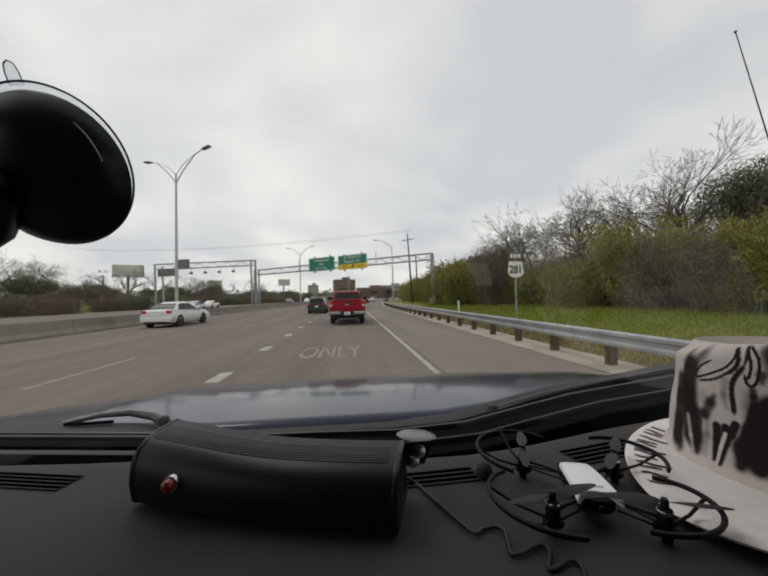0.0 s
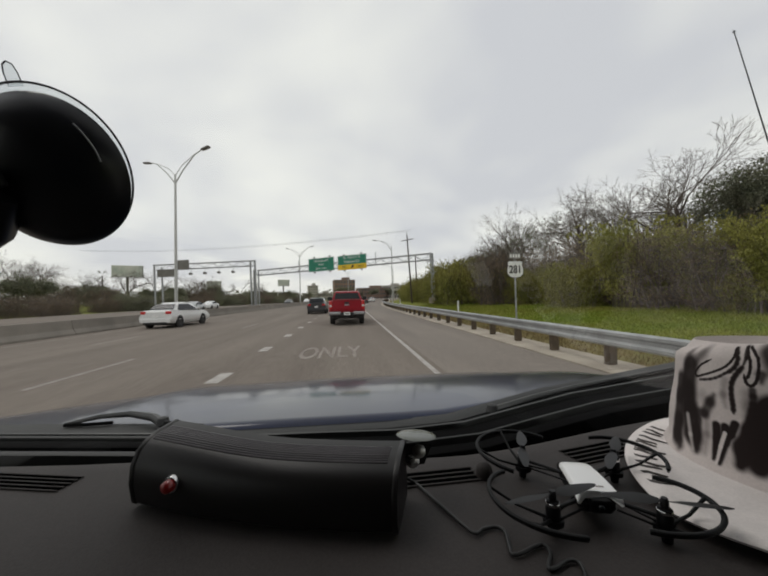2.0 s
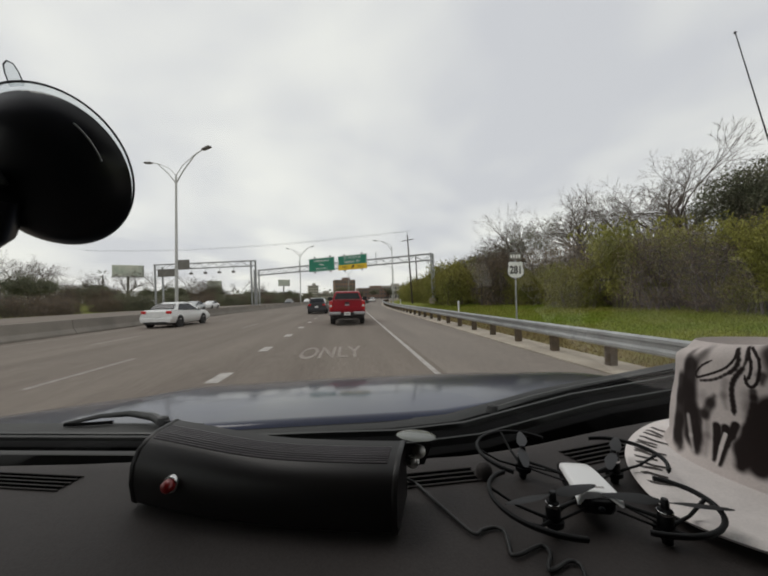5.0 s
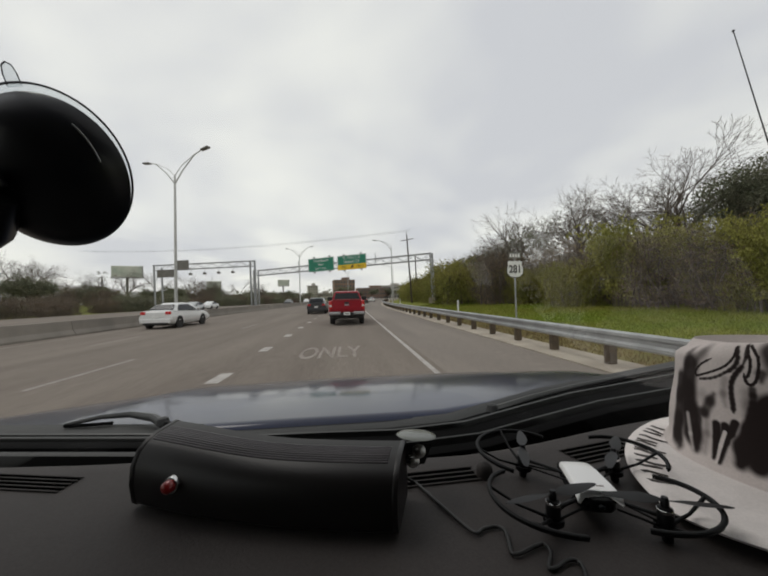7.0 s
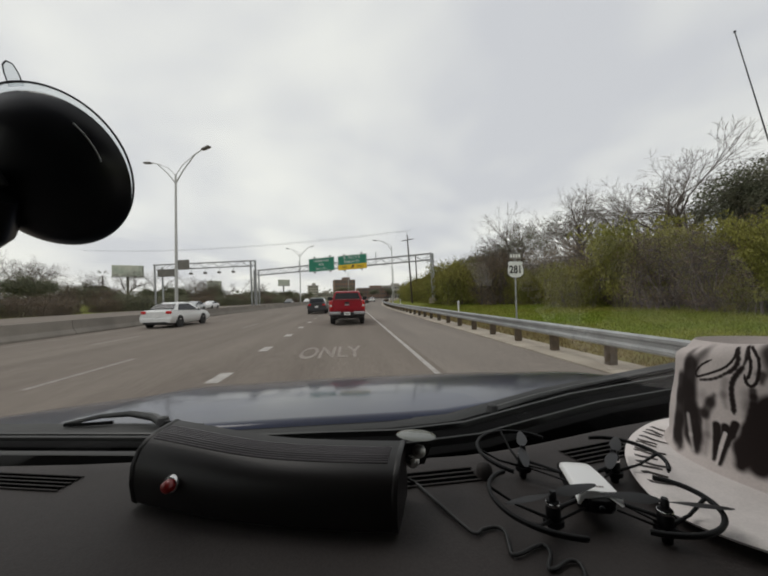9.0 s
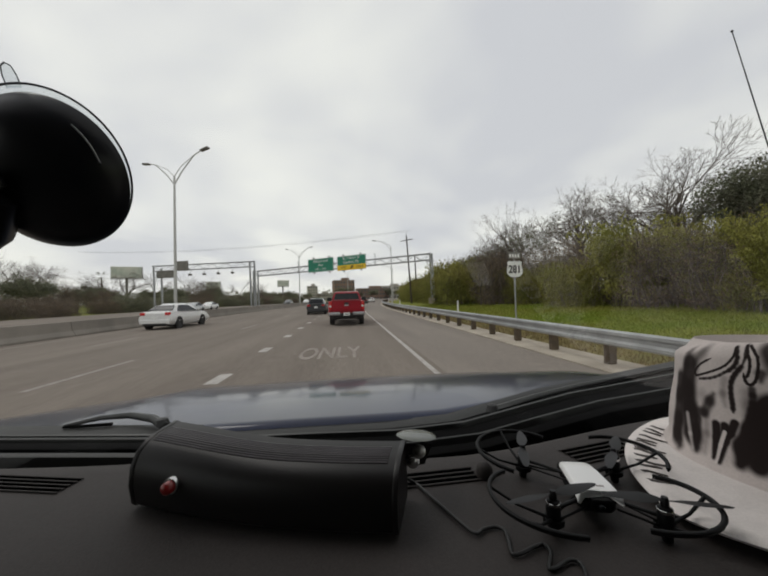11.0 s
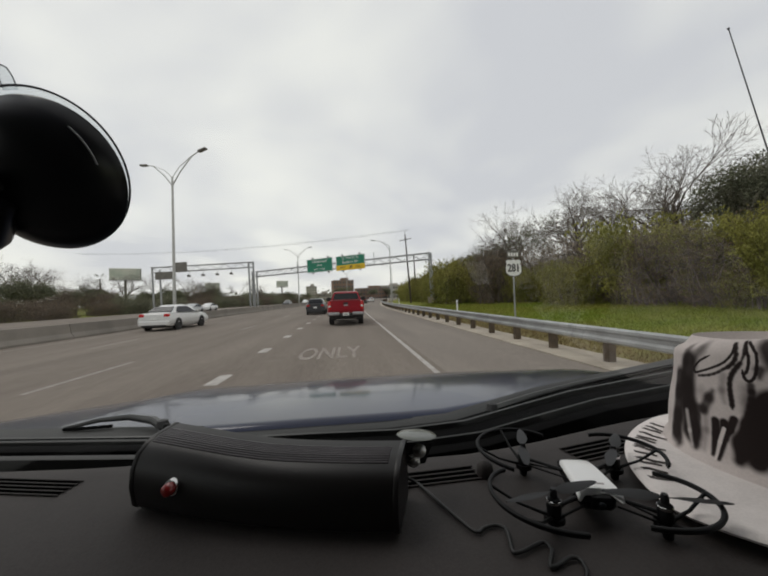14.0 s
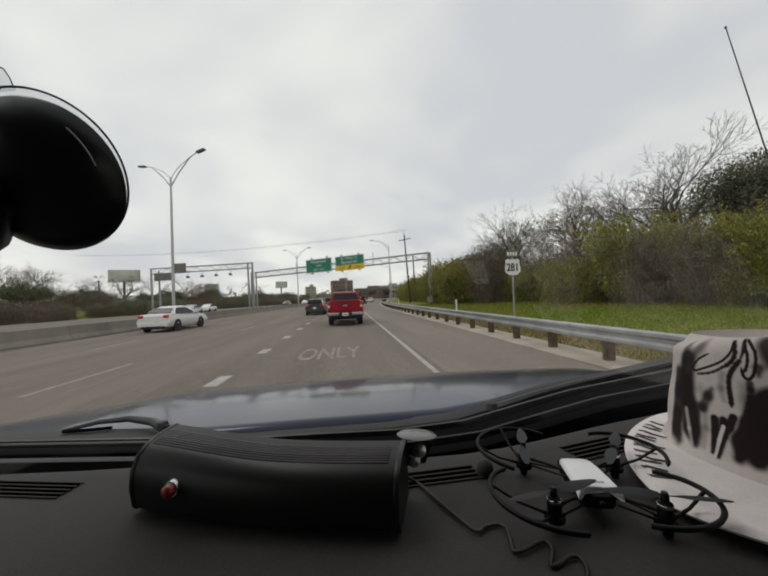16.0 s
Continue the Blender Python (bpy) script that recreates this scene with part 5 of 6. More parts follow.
vent(-0.372, 0.376, -0.266, 0.352, 4, 0.0060, 0)
vent(0.045, 0.312, 0.114, 0.3150, 3, 0.0075, 0)
vent(0.224, 0.331, 0.300, 0.346, 4, 0.0075, 0)
part("sensor_knob", LA([(0.0, 0.0135), (0.004, 0.0130), (0.0068, 0.010), (0.0078, 0.005), (0.0076, 0.0)], pose(0.1215, 0.309, 1.33), 18), DASH, dash, "round black light sensor", smooth=60)


def wiper(pts, blade):
    p = part("wiper_arm", T(pts, [0.003, 0.0045, 0.006, 0.007, 0.007][: len(pts)], 6), WIPER, car, "black wiper arm", smooth=60)
    part("blade", T(blade, 0.003, 5), DASH_DARK, p)
    part("pivot", LA([(0, 0.012), (0.008, 0.010), (0.011, 0.0)], pose(*pts[-1]), 12), BLACK_TRIM, p, "black pivot cap")


wiper([(-0.50, 0.65, 1.290), (-0.455, 0.672, 1.294), (-0.40, 0.665, 1.298), (-0.345, 0.635, 1.299), (-0.318, 0.612, 1.295)],
      [(-0.50, 0.65, 1.289), (-0.46, 0.645, 1.290), (-0.42, 0.648, 1.290)])
wiper([(0.80, 0.775, 1.305), (0.62, 0.715, 1.305), (0.46, 0.66, 1.304), (0.34, 0.61, 1.303), (0.24, 0.565, 1.300)],
      [(0.84, 0.77, 1.305), (0.6, 0.69, 1.305), (0.36, 0.60, 1.303)])


def windshield():
    """A raked, slightly bowed pane from the cowl to the roof."""
    nx, nz = 24, 10
    V, Fc = [], []
    for j in range(nz + 1):
        z = 1.28 + 0.60 * j / nz
        for i in range(nx + 1):
            x = -0.85 + 1.85 * i / nx
            d = x + 0.05
            bow = 0.2 * d * d if d < 0 else (0.38 * d * d if d < 0.5 else 0.095 + 0.32 * (d - 0.5))
            y = 0.508 - (z - 1.34) * 0.56 - bow
            V.append((x, y, z))
    n = nx + 1
    for j in range(nz):
        for i in range(nx):
            Fc.append((j * n + i, j * n + i + 1, (j + 1) * n + i + 1, (j + 1) * n + i))
    ob = raw("windshield", V, Fc, WINDSHIELD, car, "clear raked windshield", smooth=True)
    ob.visible_shadow = False


windshield()
part("antenna", T([(1.21, 0.70, 1.15), (1.0, 0.70, 1.86), (0.927, 0.70, 2.11)], [0.0026, 0.0016, 0.0011], 6), BLACK_TRIM, car, "thin black whip antenna")
part("antenna_tip", LA([(0, -0.004), (0.0035, 0), (0, 0.004)], pose(0.926, 0.70, 2.113), 8), BLACK_TRIM, car)
# the cabin behind and above the camera
part("roof_lining", B(1.70, 2.60, 0.05, pose(0.10, -1.16, 1.80), 0.01), HEADLINER, car, "pale grey roof lining")
part("cabin_rear", B(1.9, 0.06, 1.2, pose(0.075, -2.4, 0.6), 0.01), CABIN, car)
part("door_panel", B(0.06, 3.0, 0.75, pose(-0.92, -1.0, 0.55), 0.01), CABIN, car)
part("door_panel", B(0.06, 3.0, 0.75, pose(1.07, -1.0, 0.55), 0.01), CABIN, car)
part("cabin_floor", B(1.9, 3.0, 0.05, pose(0.075, -1.0, 0.5)), CABIN, car)
part("seat_back", B(0.5, 0.14, 0.75, pose(0.55, -0.75, 0.75, -8, 0, 0), 0.04, 2), CABIN, car)
part("seat_back", B(0.5, 0.14, 0.75, pose(-0.35, -0.75, 0.75, -8, 0, 0), 0.04, 2), CABIN, car)


def car_shell():
    """The rest of the car round the cabin: lower body, nose, roof, pillars, side glass, lights and wheels."""
    cx = 0.10
    secs = []
    for y, zb, zm, zt, w in ((-2.95, 0.46, 0.70, 0.92, 0.93), (-2.82, 0.32, 0.68, 1.0, 1.0), (-2.0, 0.27, 0.68, 1.02, 1.05), (-0.6, 0.25, 0.66, 1.02, 1.06),
                             (0.5, 0.26, 0.66, 1.04, 1.05), (1.05, 0.28, 0.64, 1.06, 1.02), (1.34, 0.32, 0.60, 1.00, 0.94), (1.46, 0.42, 0.58, 0.84, 0.82)):
        secs.append([(a + cx, b, c) for a, b, c in ring(y, zb, zm, zt, w * 0.95, w, w * 0.93)])
    part("lower_body", loft(secs), HOOD_PAINT, car, "dark blue lower body", smooth=35)
    part("roof_skin", loft([[(cx + a * w, y, z + dz) for a, dz in ((-1, -0.05), (-0.92, 0.0), (0, 0.02), (0.92, 0.0), (1, -0.05), (0.9, -0.07), (-0.9, -0.07))] for y, w, z in
                            ((0.19, 0.86, 1.865), (-0.5, 0.90, 1.92), (-1.6, 0.90, 1.91), (-2.45, 0.84, 1.86))]), HOOD_PAINT, car, "dark blue roof", smooth=40)
    for k in (-1, 1):
        def at(w, y, z):
            return (cx + k * w, y, z)
        part("pillar", T([at(1.0, 0.52, 1.10), at(0.94, 0.30, 1.46), at(0.87, 0.02, 1.84)], [0.045, 0.04, 0.035], 8), HOOD_PAINT, car, smooth=50)
        part("pillar", T([at(1.02, -0.95, 1.0), at(0.96, -1.0, 1.45), at(0.87, -1.05, 1.86)], 0.045, 8), BLACK_TRIM, car, smooth=50)
        part("pillar", T([at(0.98, -2.72, 1.0), at(0.92, -2.6, 1.45), at(0.84, -2.42, 1.84)], [0.08, 0.07, 0.055], 8), HOOD_PAINT, car, smooth=50)
        for y0, y1, t0, t1 in ((0.42, -0.93, 0.06, -1.02), (-0.98, -2.60, -1.07, -2.40)):
            g = pane(car, "side_window", [at(1.0, y0, 1.04), at(1.0, y1, 1.04), at(0.875, t1, 1.82), at(0.875, t0, 1.82)], WINDSHIELD, "clear side window", 0.002, 0.002)
            g.visible_shadow = False
        part("headlight", B(0.34, 0.16, 0.15, pose(cx + k * 0.66, 1.36, 0.76), 0.05, 2), LAMP_CLEAR, car, "clear headlight")
        part("tail_light", B(0.22, 0.10, 0.32, pose(cx + k * 0.82, -2.93, 0.66), 0.03, 2), TAIL, car, "red tail light")
        for y in (-0.75, -1.25):
            part("door_handle", B(0.03, 0.20, 0.035, pose(cx + k * 1.055, y, 0.88), 0.01), HOOD_PAINT, car)
        for y in (0.70, -2.10):
            part("wheel_arch", B(0.04, 0.86, 0.42, pose(cx + k * 1.03, y, 0.28), 0.02), BLACK_TRIM, car, "black wheel arch")
            wheel(car, cx + k * 0.97, y, 0.34, 0.24)
    part("grille", B(0.90, 0.06, 0.22, pose(cx, 1.43, 0.56), 0.02), BLACK_TRIM, car, "black radiator grille")
    part("front_bumper", B(1.70, 0.20, 0.20, pose(cx, 1.38, 0.32), 0.06, 2), HOOD_PAINT, car)
    part("rear_bumper", B(1.80, 0.18, 0.22, pose(cx, -2.92, 0.36), 0.06, 2), HOOD_PAINT, car)
    part("tailgate", loft([[(cx + k * w, y + dy, z) for k, dy in ((-1, 0), (1, 0), (1, -0.05), (-1, -0.05))] for y, z, w in ((-2.80, 0.95, 0.92), (-2.66, 1.35, 0.90), (-2.42, 1.84, 0.82))]), HOOD_PAINT, car)
    part("rear_window", loft([[(cx + k * w, y + dy, z) for k, dy in ((-1, 0), (1, 0), (1, -0.02), (-1, -0.02))] for y, z, w in ((-2.755, 1.22, 0.80), (-2.51, 1.76, 0.74))]), CAR_GLASS, car, "dark rear window")
    part("number_plate", B(0.32, 0.012, 0.16, pose(cx, -3.02, 0.62), 0.003), SIGN_WHITE, car, "plain white number plate")


car_shell()


# ---- things on the dashboard ----
def console_box():
    """A black extruded housing with a rounded front, ribbed top strip, end caps and a red button."""
    ox, oy = -0.0765, 0.2697
    m = pose(ox, oy, 1.331, 0, 0, -17.2)
    e = thing("switch_box", "black curved metal switch box with a red button on the dashboard", "control box", m)
    n, Lh = 12, 0.1075
    prof = [(0.0038, 0.0025), (0.0014, 0.005), (-0.0010, 0.020), (0.0003, 0.034), (0.006, 0.0445), (0.015, 0.0505), (0.024, 0.0535), (0.046, 0.0555), (0.050, 0.053), (0.050, 0.004)]

    def bow(u):
        return -0.008 * (1 - u * u)

    def low(u):
        """The top sinks a little away from the button's end."""
        t = min(1.0, (u + 1) / 1.2)
        return 1.0 - 0.115 * t * t * (3 - 2 * t)

    secs = []
    for i in range(n + 1):
        u = -1 + 2 * i / n
        secs.append([(u * Lh, a + bow(u), b * low(u)) for a, b in prof])
    shell = part("housing", loft(secs), BOX_BLACK, e, smooth=30)
    for k in range(9):
        t = k / 8
        a = 0.0165 + 0.0185 * t
        b = 0.0510 + 0.0025 * (a - 0.015) / 0.009 if a < 0.024 else 0.0535 + 0.0020 * (a - 0.024) / 0.022
        part("rib", T([(u * Lh, a + bow(u), b * low(u) - 0.0002) for u in (-0.97, -0.75, -0.5, -0.25, 0, 0.25, 0.5, 0.75, 0.95)], 0.0009, 6), RIB_SHEEN, shell)
    for k in (-1, 1):
        sc = [[(k * (Lh + d), (a - 0.025) * g + 0.025, (b * low(k) - 0.026) * g + 0.026) for a, b in prof] for d, g in ((0.0, 1.01), (0.002, 1.03), (0.004, 1.015))]
        part("end_cap", loft(sc), BOX_BLACK, e, "black end cap", smooth=40)
    bt = part("button_collar", LA([(0.0, 0.002), (0.0042, 0.002), (0.0062, 0.0015), (0.0068, -0.001), (0.0068, -0.002)], pose(-0.0655, bow(-0.6) - 0.001, 0.027, 90, 0, 0), 20), STEEL, e, "chrome button collar", smooth=40)
    part("button", LA([(0.0, 0.0085), (0.0026, 0.008), (0.0044, 0.0065), (0.0048, 0.002), (0.0048, 0.0)], pose(-0.0655, bow(-0.6) - 0.001, 0.027, 90, 0, 0), 20), BUTTON, bt, "red push button", smooth=50)
    inv = m.inverted()
    br = part("bracket", loft([[inv @ Vector((x, y, z)) for x, z in ((0.044, 1.376), (0.067, 1.375), (0.0600, 1.3585), (0.045, 1.358))] for y in (0.284, 0.2865)]), BLACK_TRIM, e, "black mounting bracket")
    part("bracket_tab", loft([[inv @ Vector((x, y, z)) for x, z in ((0.030, 1.366), (0.050, 1.366), (0.050, 1.362), (0.030, 1.362))] for y in (0.280, 0.2835)]), BLACK_TRIM, br)
    for x, z in ((0.0550, 1.3700), (0.0497, 1.3625)):
        part("screw", LA([(0, 0.0046), (0.0020, 0.0043), (0.0034, 0.0034), (0.0040, 0.0020), (0.0056, 0.0012), (0.0060, 0.0)], inv @ pose(x, 0.2835, z, 66, 0, 0), 18), SCREW, br, "shiny steel screw", smooth=40)
    pad = [(0.0, 0.0016), (0.012, 0.0016), (0.0160, 0.0008), (0.0172, 0.0), (0.0, -0.0008)]
    part("suction_pad", LA(pad, inv @ pose(0.0553, 0.2945, 1.3785, -6, 4, 0), 28), PAD_VINYL, e, "cloudy clear suction pad", smooth=60)
    part("bracket", B(0.012, 0.003, 0.05, inv @ pose(-0.186, 0.352, 1.335, 0, 12, 0), 0.001), BLACK_TRIM, e, "black mounting bracket")


console_box()


cable = T(smooth_path([(0.038, 0.298, 1.345), (0.0543, 0.3054, 1.3324), (0.0605, 0.2928, 1.3320), (0.0738, 0.2577, 1.3320), (0.0839, 0.2352, 1.3324), (0.0912, 0.2383, 1.3320), (0.1009, 0.2396, 1.3320), (0.1058, 0.2343, 1.3324), (0.1026, 0.2205, 1.3320), (0.1010, 0.2138, 1.3320), (0.1061, 0.2127, 1.3324), (0.1181, 0.2175, 1.3320), (0.1255, 0.2184, 1.3320), (0.1257, 0.2109, 1.3324), (0.1176, 0.2001, 1.3320), (0.1220, 0.1995, 1.3320), (0.1327, 0.2035, 1.3324), (0.1386, 0.2012, 1.3320), (0.1356, 0.1919, 1.3320), (0.1287, 0.1846, 1.3324)]), 0.0013, 8)
tagged(part("power_cable", cable, CABLE_BLACK, smooth=60), "thin black kinked power cable lying on the dashboard", "cable")


def drone():
    m = pose(0.1835, 0.2545, 1.331, 0, 0, -15) @ Matrix.Diagonal((1.06, 1.06, 0.80, 1))
    e = thing("drone", "small white and black quadcopter drone with propeller guards", "drone", m)
    # body: a dark tub below a white arched cover, its nose towards -y
    secs = []
    for y, w, z0, z1 in ((-0.022, 0.008, 0.012, 0.019), (-0.019, 0.0110, 0.009, 0.021), (-0.014, 0.0120, 0.007, 0.022), (0.006, 0.0125, 0.007, 0.0225), (0.026, 0.011, 0.009, 0.021), (0.036, 0.009, 0.011, 0.019)):
        secs.append([(a * w, y, z0 + b * (z1 - z0)) for a, b in ((-0.8, 0), (0.8, 0), (1, 0.3), (1, 0.8), (0.85, 1), (-0.85, 1), (-1, 0.8), (-1, 0.3))])
    body = part("body", loft(secs), DRONE_BLACK, e, "black body tub", smooth=40)
    # the cover: flat-topped, round at the shoulders, notched round the camera at its nose
    def shell_row(y, w, z, notch=0.0):
        top = [(-1, 0.0052), (-0.97, 0.0022), (-0.88, 0.0006), (-0.5, 0.0), (0.5, 0.0), (0.88, 0.0006), (0.97, 0.0022), (1, 0.0052), (0.90, 0.0058), (0.48, 0.0016), (-0.48, 0.0016), (-0.90, 0.0058)]
        return [(a * w, y + (notch if abs(a) < 0.6 else 0.0), z - d) for a, d in top]
    rows = [shell_row(y, w, z, nt) for y, w, z, nt in ((-0.0235, 0.0146, 0.0248, 0.0050), (-0.0225, 0.0147, 0.0268, 0.0040), (-0.0195, 0.0146, 0.0280, 0.001), (-0.014, 0.0142, 0.0290, 0), (-0.006, 0.0135, 0.0296, 0), (0.008, 0.0128, 0.0294, 0), (0.018, 0.0120, 0.0285, 0), (0.024, 0.0112, 0.0272, 0), (0.0268, 0.0098, 0.0252, 0))]
    cover = part("cover", loft(rows), DRONE_WHITE, e, "white plastic cover", smooth=45)
    for k in range(5):
        part("writing_bar", B(0.0013, 0.0016, 0.0004, pose(-0.0018 + k * 0.0018, -0.0135, 0.02895, 6, 0, 0)), HAT_GREY, cover, "small grey mark")
    nose = part("nose", B(0.0136, 0.010, 0.0120, pose(0, -0.0195, 0.0120), 0.002, 2), DRONE_BLACK, body, "black camera nose")
    part("lens", LA([(0, 0.0016), (0.0018, 0.0014), (0.0026, 0.0004), (0.0028, -0.001)], pose(0, -0.0245, 0.0175, 90, 0, 0), 16), CAR_GLASS, nose, "camera lens", smooth=50)
    part("tail_block", B(0.014, 0.010, 0.011, pose(0, 0.031, 0.010), 0.002, 2), DRONE_BLACK, body)
    # for each motor: its side and end, the propeller's turn, and where the open guard begins and ends
    for sx, sy, ang, g0, g1, ox, oy, R in ((-1, -1, 26, 128, 282, 0.0, 0.005, 0.0400), (1, -1, 175, -116, 56, -0.005, 0.010, 0.0370), (-1, 1, 82, 52, 246, 0.002, 0.004, 0.0400), (1, 1, 62, -34, 95, 0.0, 0.003, 0.0370)):
        px, py = sx * (0.0335 if sy < 0 else 0.0362), (0.0375 if sy > 0 else -0.0325)
        ay = sy * 0.017
        arm = part("arm", T([(sx * 0.010, ay, 0.0195), (sx * 0.022, (ay + py) / 2, 0.0195), (px, py, 0.0190)], [0.0020, 0.0015, 0.0019], 8), DRONE_BLACK, e, smooth=50)
        part("strut", T([(sx * 0.011, ay - sy * 0.007, 0.017), (px - sx * 0.002, py - sy * 0.003, 0.013)], 0.0010, 6), DRONE_BLACK, arm)
        part("strut", T([(sx * 0.010, ay + sy * 0.006, 0.016), (px - sx * 0.002, py + sy * 0.002, 0.012)], 0.0010, 6), DRONE_BLACK, arm)
        mo = part("motor", LA([(0.0, 0.004), (0.0030, 0.0045), (0.0042, 0.008), (0.0048, 0.020), (0.0042, 0.0215), (0.0042, 0.0262), (0.003, 0.0272), (0, 0.0275)], pose(px, py, 0.001), 16), DRONE_BLACK, e, "black motor pod with a leg", smooth=40)
        part("motor_ring", LA([(0.0043, 0.0226), (0.0046, 0.0250), (0.0044, 0.0256), (0.003, 0.0258)], pose(px, py, 0.001), 16), STEEL, mo, "bright motor ring")
        part("leg", T([(px, py, 0.010), (px + sx * 0.0005, py + sy * 0.0005, 0.0)], [0.0040, 0.0030], 8), DRONE_BLACK, mo)
        # a two-bladed propeller with broad twisted blades
        pr = part("propeller", LA([(0, 0.0365), (0.0018, 0.0362), (0.0024, 0.0335), (0.0024, 0.0285)], pose(px, py, 0), 12), DRONE_GREY, e, smooth=50)
        for t in (0, 180):
            sec = []
            for q, c, tw in ((0.0022, 0.0014, 26), (0.006, 0.0032, 24), (0.012, 0.0046, 18), (0.019, 0.0044, 13), (0.027, 0.0033, 9), (0.0335, 0.0020, 6), (0.0360, 0.0008, 5)):
                tt = radians(tw if sx * sy > 0 else -tw)
                sec.append([(q, c * k * math.cos(tt) - 0.0006, 0.0335 + c * k * math.sin(tt) + dz) for k, dz in ((-1, 0), (0, 0.0005), (1, 0), (0, -0.0004))])
            bl = loft(sec)
            bmesh.ops.transform(bl, verts=bl.verts, matrix=pose(px, py, 0, 0, 0, ang + t))
            part("blade", bl, DRONE_GREY, pr, smooth=40)
        # the guard: an open arc carried on two spokes and clipped under the motor
        gz = 0.0300
        arc = [(px + ox + R * math.cos(t), py + oy + R * math.sin(t), gz - 0.003 * abs(2 * k / 28 - 1) ** 3) for k, t in ((k, radians(g0 + (g1 - g0) * k / 28)) for k in range(29))]
        gd = part("propeller_guard", T(arc, 0.0016, 8), DRONE_BLACK, e, "black curved propeller guard", smooth=60)
        part("guard_lip", T([(x * 1.0, y * 1.0, z - 0.0022) for x, y, z in arc], 0.0009, 5), DRONE_BLACK, gd, smooth=60)
        for f in (0.30, 0.70):
            tt = radians(g0 + (g1 - g0) * f)
            part("spoke", T([(px, py, 0.011), (px + ox * 0.5 + R * 0.55 * math.cos(tt), py + oy * 0.5 + R * 0.55 * math.sin(tt), 0.018), (px + ox + R * math.cos(tt), py + oy + R * math.sin(tt), gz)], [0.0017, 0.0011, 0.0013], 7), DRONE_BLACK, gd, smooth=60)
        part("guard_clip", LA([(0.0050, 0.0), (0.0066, 0.0), (0.0066, 0.0045), (0.0050, 0.0045), (0.0050, 0.0)], pose(px, py, 0.008), 16), DRONE_BLACK, gd, smooth=40)


drone()


def hat():
    """A felt hat: a wide soft brim and a tall crown with a dented top, dark airbrushed strokes and bars on it."""
    e = thing("hat", "off-white felt hat with black airbrushed pattern on the dashboard", "hat")
    cx, cy, z0 = 0.405, 0.276, 1.3325
    ax, ay, N, H = 0.082, 0.096, 72, 0.1055
    turn = [2 * math.pi * i / N for i in range(N)]

    def skin(rows):
        bm = bmesh.new()
        rings = [[bm.verts.new(p) for p in r] for r in rows]
        for a, b in zip(rings, rings[1:]):
            for i in range(N):
                bm.faces.new((a[i], a[(i + 1) % N], b[(i + 1) % N], b[i]))
        bmesh.ops.remove_doubles(bm, verts=bm.verts, dist=1e-6)
        return bm

    bx, by = 0.401, 0.225

    def brim_at(r, t, dz=0.0):
        """A point of the brim, r of the way out: a rounded, slightly pointed outline that dips towards its front."""
        c, d = math.cos(t), math.sin(t)
        p = 1.6
        k = (abs(c) ** p + abs(d) ** p) ** (-1 / p)
        x, y = bx + 0.173 * r * k * c, by + (0.172 if d > 0 else 0.115) * r * k * d
        return (x, y, z0 + 0.0055 + 0.003 * math.sin(2 * t + 0.6) * r ** 3 + dz)

    rows = [[brim_at(r, t, dz) for t in turn] for r, dz in ((0.45, -0.004), (0.985, -0.0025), (1.0, 0.0), (0.985, 0.0022), (0.88, 0.001), (0.7, 0.0), (0.45, 0.0))]
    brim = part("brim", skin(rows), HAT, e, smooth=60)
    rows = []
    for u in [-0.06, 0.0, 0.02, 0.06, 0.12, 0.2, 0.3, 0.4, 0.5, 0.6, 0.7, 0.8, 0.88, 0.93, 0.97, 0.99, 1.0]:
        w = 1.0 + 0.02 * max(0, 0.04 - u) / 0.04 - 0.12 * u - (0.0 if u < 0.9 else 8.0 * (u - 0.9) ** 1.9)
        rows.append([(cx + ax * w * math.cos(t), cy + ay * w * math.sin(t) + 0.0012 * math.sin(5 * t + 9 * u), z0 + 0.010 + H * u - 0.012 * max(0, u) * math.sin(t)) for t in turn])
    for w, d in ((0.72, 0.002), (0.6, -0.010), (0.4, -0.020), (0.2, -0.024), (0.0, -0.025)):
        rows.append([(cx + ax * w * math.cos(t), cy + ay * w * math.sin(t), z0 + 0.010 + H + d - 0.012 * w * math.sin(t) + 0.008 * w * max(0, math.sin(t))) for t in turn])
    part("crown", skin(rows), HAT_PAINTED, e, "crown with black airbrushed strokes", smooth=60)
    # dark bars painted inwards from the brim's edge
    for k in range(13):
        t = radians(106 + 58 * k / 12 + 1.2 * math.sin(k * 2.3))
        pts = [Vector(brim_at(r, t + dt, 0.0013)) for r, dt in ((0.965, 0.0), (0.92, 0.014 * (-1) ** k), (0.87, 0.02), (0.84 - 0.05 * (k % 3 == 0), 0.035))]
        ribs = []
        for q, p in enumerate(pts):
            d = (pts[min(q + 1, 3)] - pts[max(q - 1, 0)]).normalized()
            n = Vector((-d.y, d.x, 0)) * (0.0026, 0.0022, 0.0018, 0.0009)[q]
            ribs.append([p - n, p + n, p + n + Vector((0, 0, 0.0005)), p - n + Vector((0, 0, 0.0005))])
        part("writing_bar", loft(ribs), HAT_DARK, brim, "black handwritten bar")


hat()


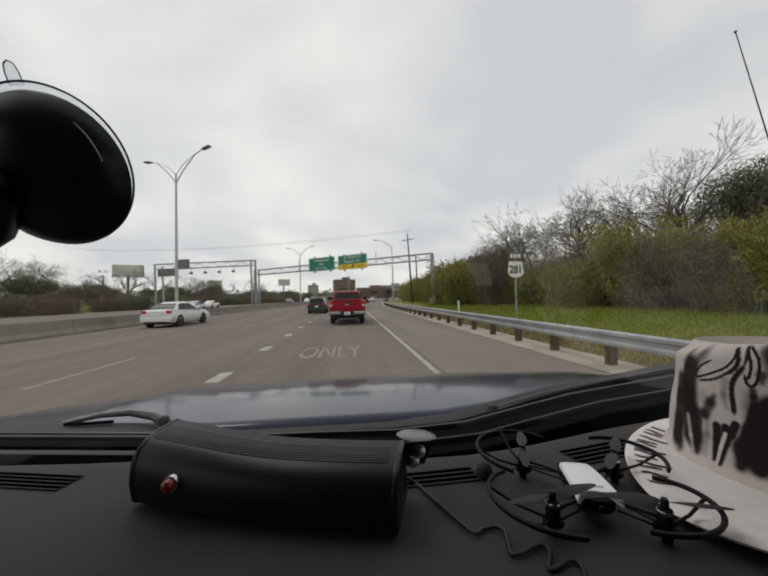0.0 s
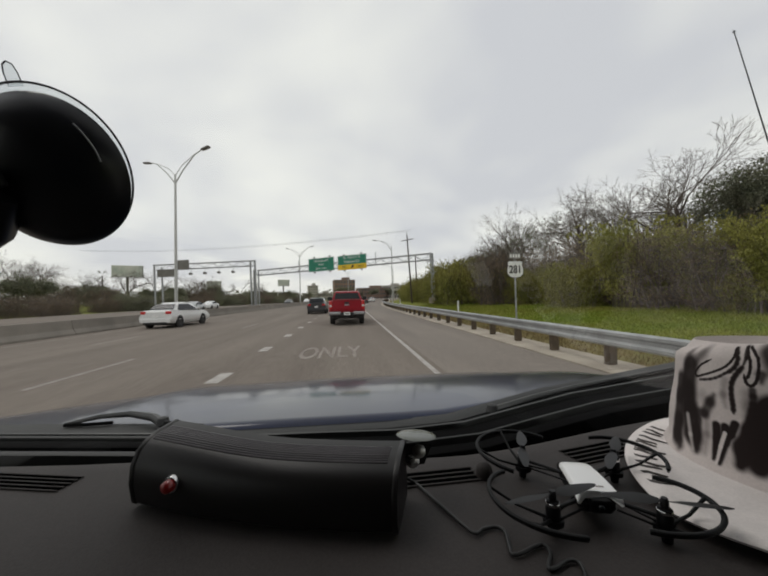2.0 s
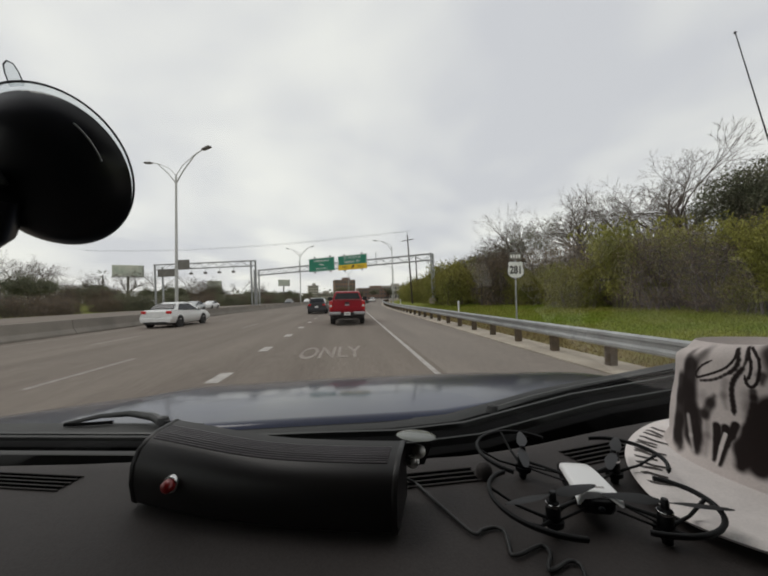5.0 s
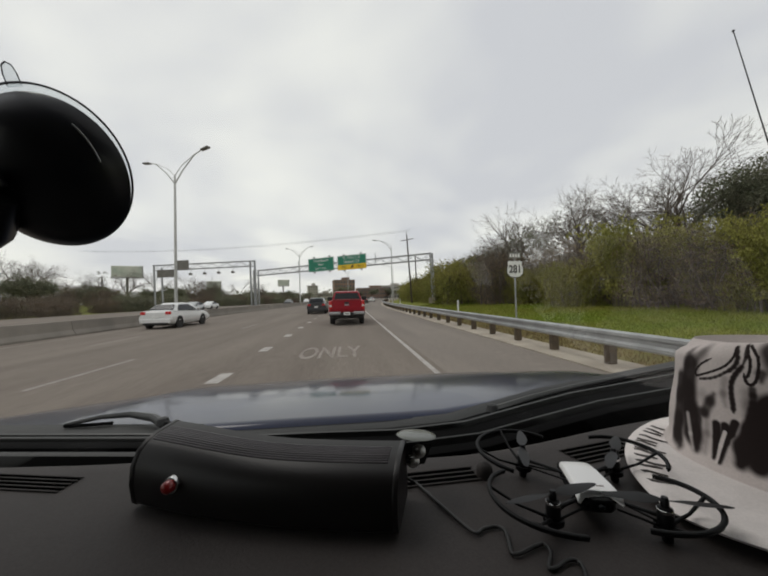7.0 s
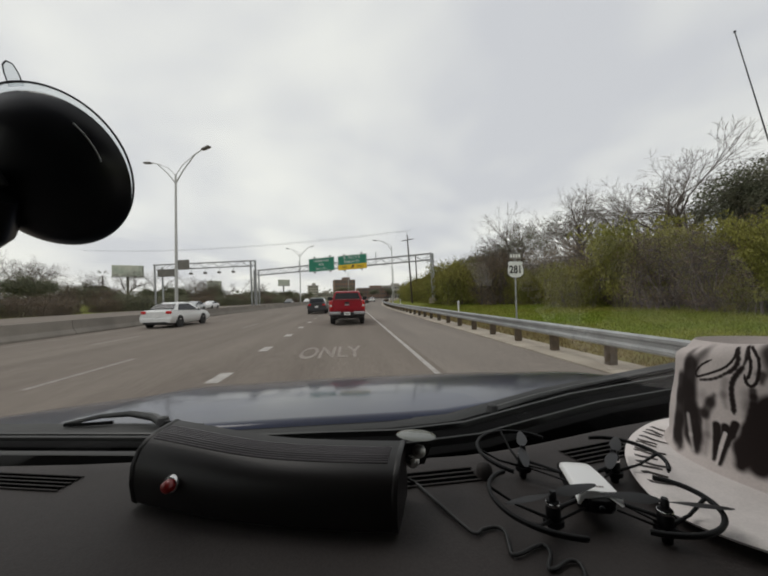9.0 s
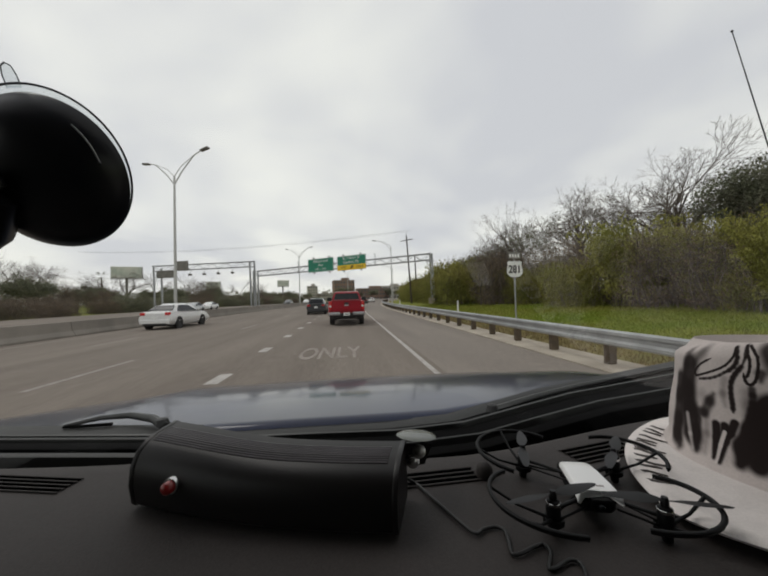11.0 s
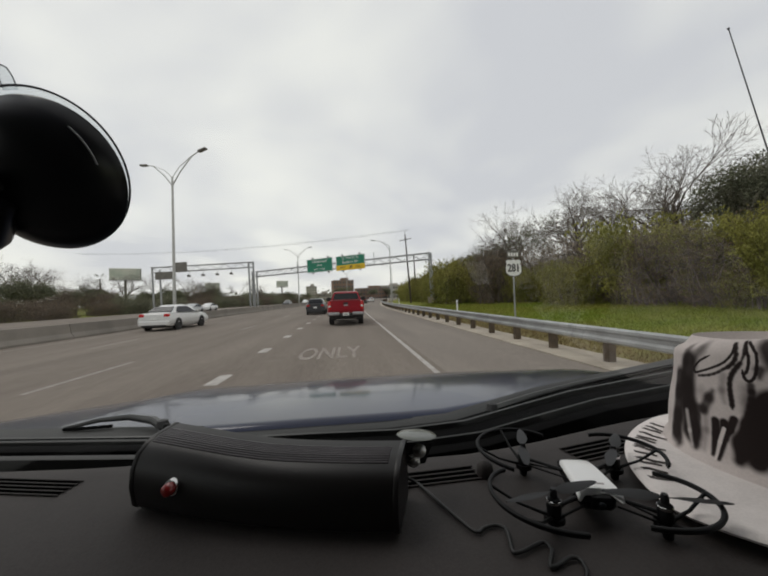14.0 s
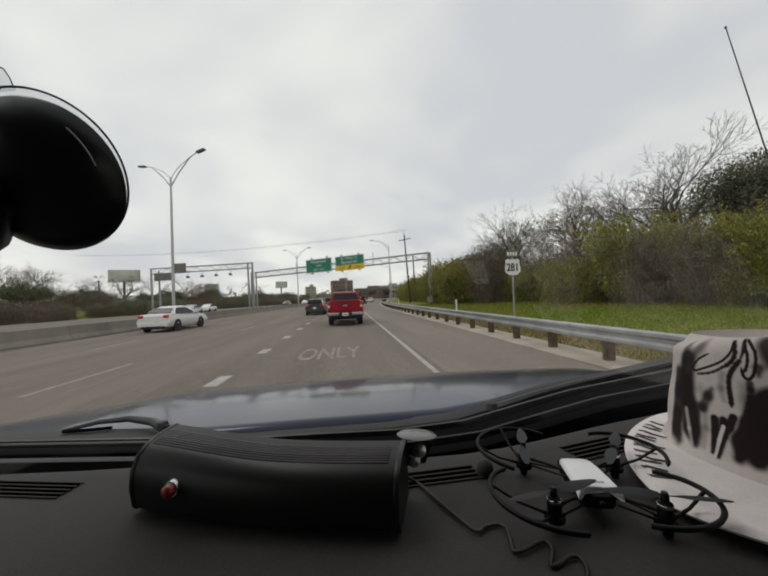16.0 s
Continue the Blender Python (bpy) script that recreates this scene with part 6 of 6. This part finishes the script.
def suction_mount():
    """A suction cup pressed on the windshield, with a locking arm behind it. Local x runs to the car's left, y up the glass."""
    n = Vector((0.0, 0.92, 0.39)).normalized()
    x = Vector((-1, 0, 0)) - n * n.dot(Vector((-1, 0, 0)))
    x.normalize()
    y = n.cross(x)
    c = Vector((-0.2722, 0.3382, 1.6246))
    m = Matrix.Translation(c) @ Matrix((x, y, n)).transposed().to_4x4() @ Matrix.Scale(1.65, 4)
    e = thing("suction_mount", "black suction-cup mount stuck on the windshield", "suction mount", m)
    R = 0.0425
    part("clear_disc", LA([(R * 0.9, -0.0012), (R * 0.985, -0.0012), (R, -0.0006), (R, 0.0004), (R * 0.9, 0.0004)], sides=72), CLEAR_RIM, e, "clear vinyl sealing disc", smooth=40)
    part("disc_edge", T([(R * math.cos(t), R * math.sin(t), -0.0006) for t in (2 * math.pi * k / 72 for k in range(73))], 0.0006, 5), DRONE_GREY, e, "thin grey rim line")
    cup = part("cup", LA([(0.0, -0.020), (0.012, -0.0196), (0.021, -0.018), (0.029, -0.0145), (0.0350, -0.0095), (0.0395, -0.0045), (0.0408, -0.0012), (0.0, -0.0012)], pose(-0.0006, -0.0022, 0), 72), CUP_BLACK, e, "black rubber cup", smooth=50)
    # a thin pale steel line stands in for the highlight on the cup's moulding
    part("cup_ridge", T([(0.0345 * math.cos(t), 0.0345 * math.sin(t), -0.0108) for t in (radians(138 + 34 * k / 16) for k in range(17))], 0.00045, 6), GALV, cup, "pale highlight line along the cup's moulding")
    tab = loft([[(u * w, v, dz) for u, dz in ((-1, -0.0006), (1, -0.0006), (1, 0.0006), (-1, 0.0006))] for v, w in ((R - 0.002, 0.0062), (R + 0.004, 0.0060), (R + 0.0075, 0.0045), (R + 0.0088, 0.002))])
    tb = part("pull_tab", tab, CLEAR_RIM, e, "clear pull tab")
    tb.matrix_local = Matrix.Translation((0, 0, 0)) @ pose(0, 0, 0, 0, 0, -5) @ Matrix.Diagonal((0.55, 1, 1, 1))
    line = part("tab_edge", T([(u, v, 0) for u, v in ((-0.0062, R - 0.001), (-0.0060, R + 0.004), (-0.0042, R + 0.0078), (0.0, R + 0.0092), (0.0042, R + 0.0078), (0.0060, R + 0.004), (0.0062, R - 0.001))], 0.0004, 5), DRONE_GREY, tb)
    part("lever", B(0.040, 0.012, 0.005, pose(0.024, -0.008, -0.024, 0, -10, -20), 0.002, 2), CUP_BLACK, e, "black locking lever")
    part("arm", T([(0.012, -0.010, -0.020), (0.026, -0.028, -0.018), (0.042, -0.038, -0.018), (0.085, -0.056, -0.020), (0.14, -0.075, -0.024)], [0.010, 0.0115, 0.0105, 0.010, 0.010], 14), CUP_BLACK, e, "black mount arm", smooth=50)
    part("silver_edge", B(0.010, 0.003, 0.001, pose(0.028, -0.016, -0.0265, 10, -10, -40), 0.0004), STEEL, e, "small silver edge")


suction_mount()
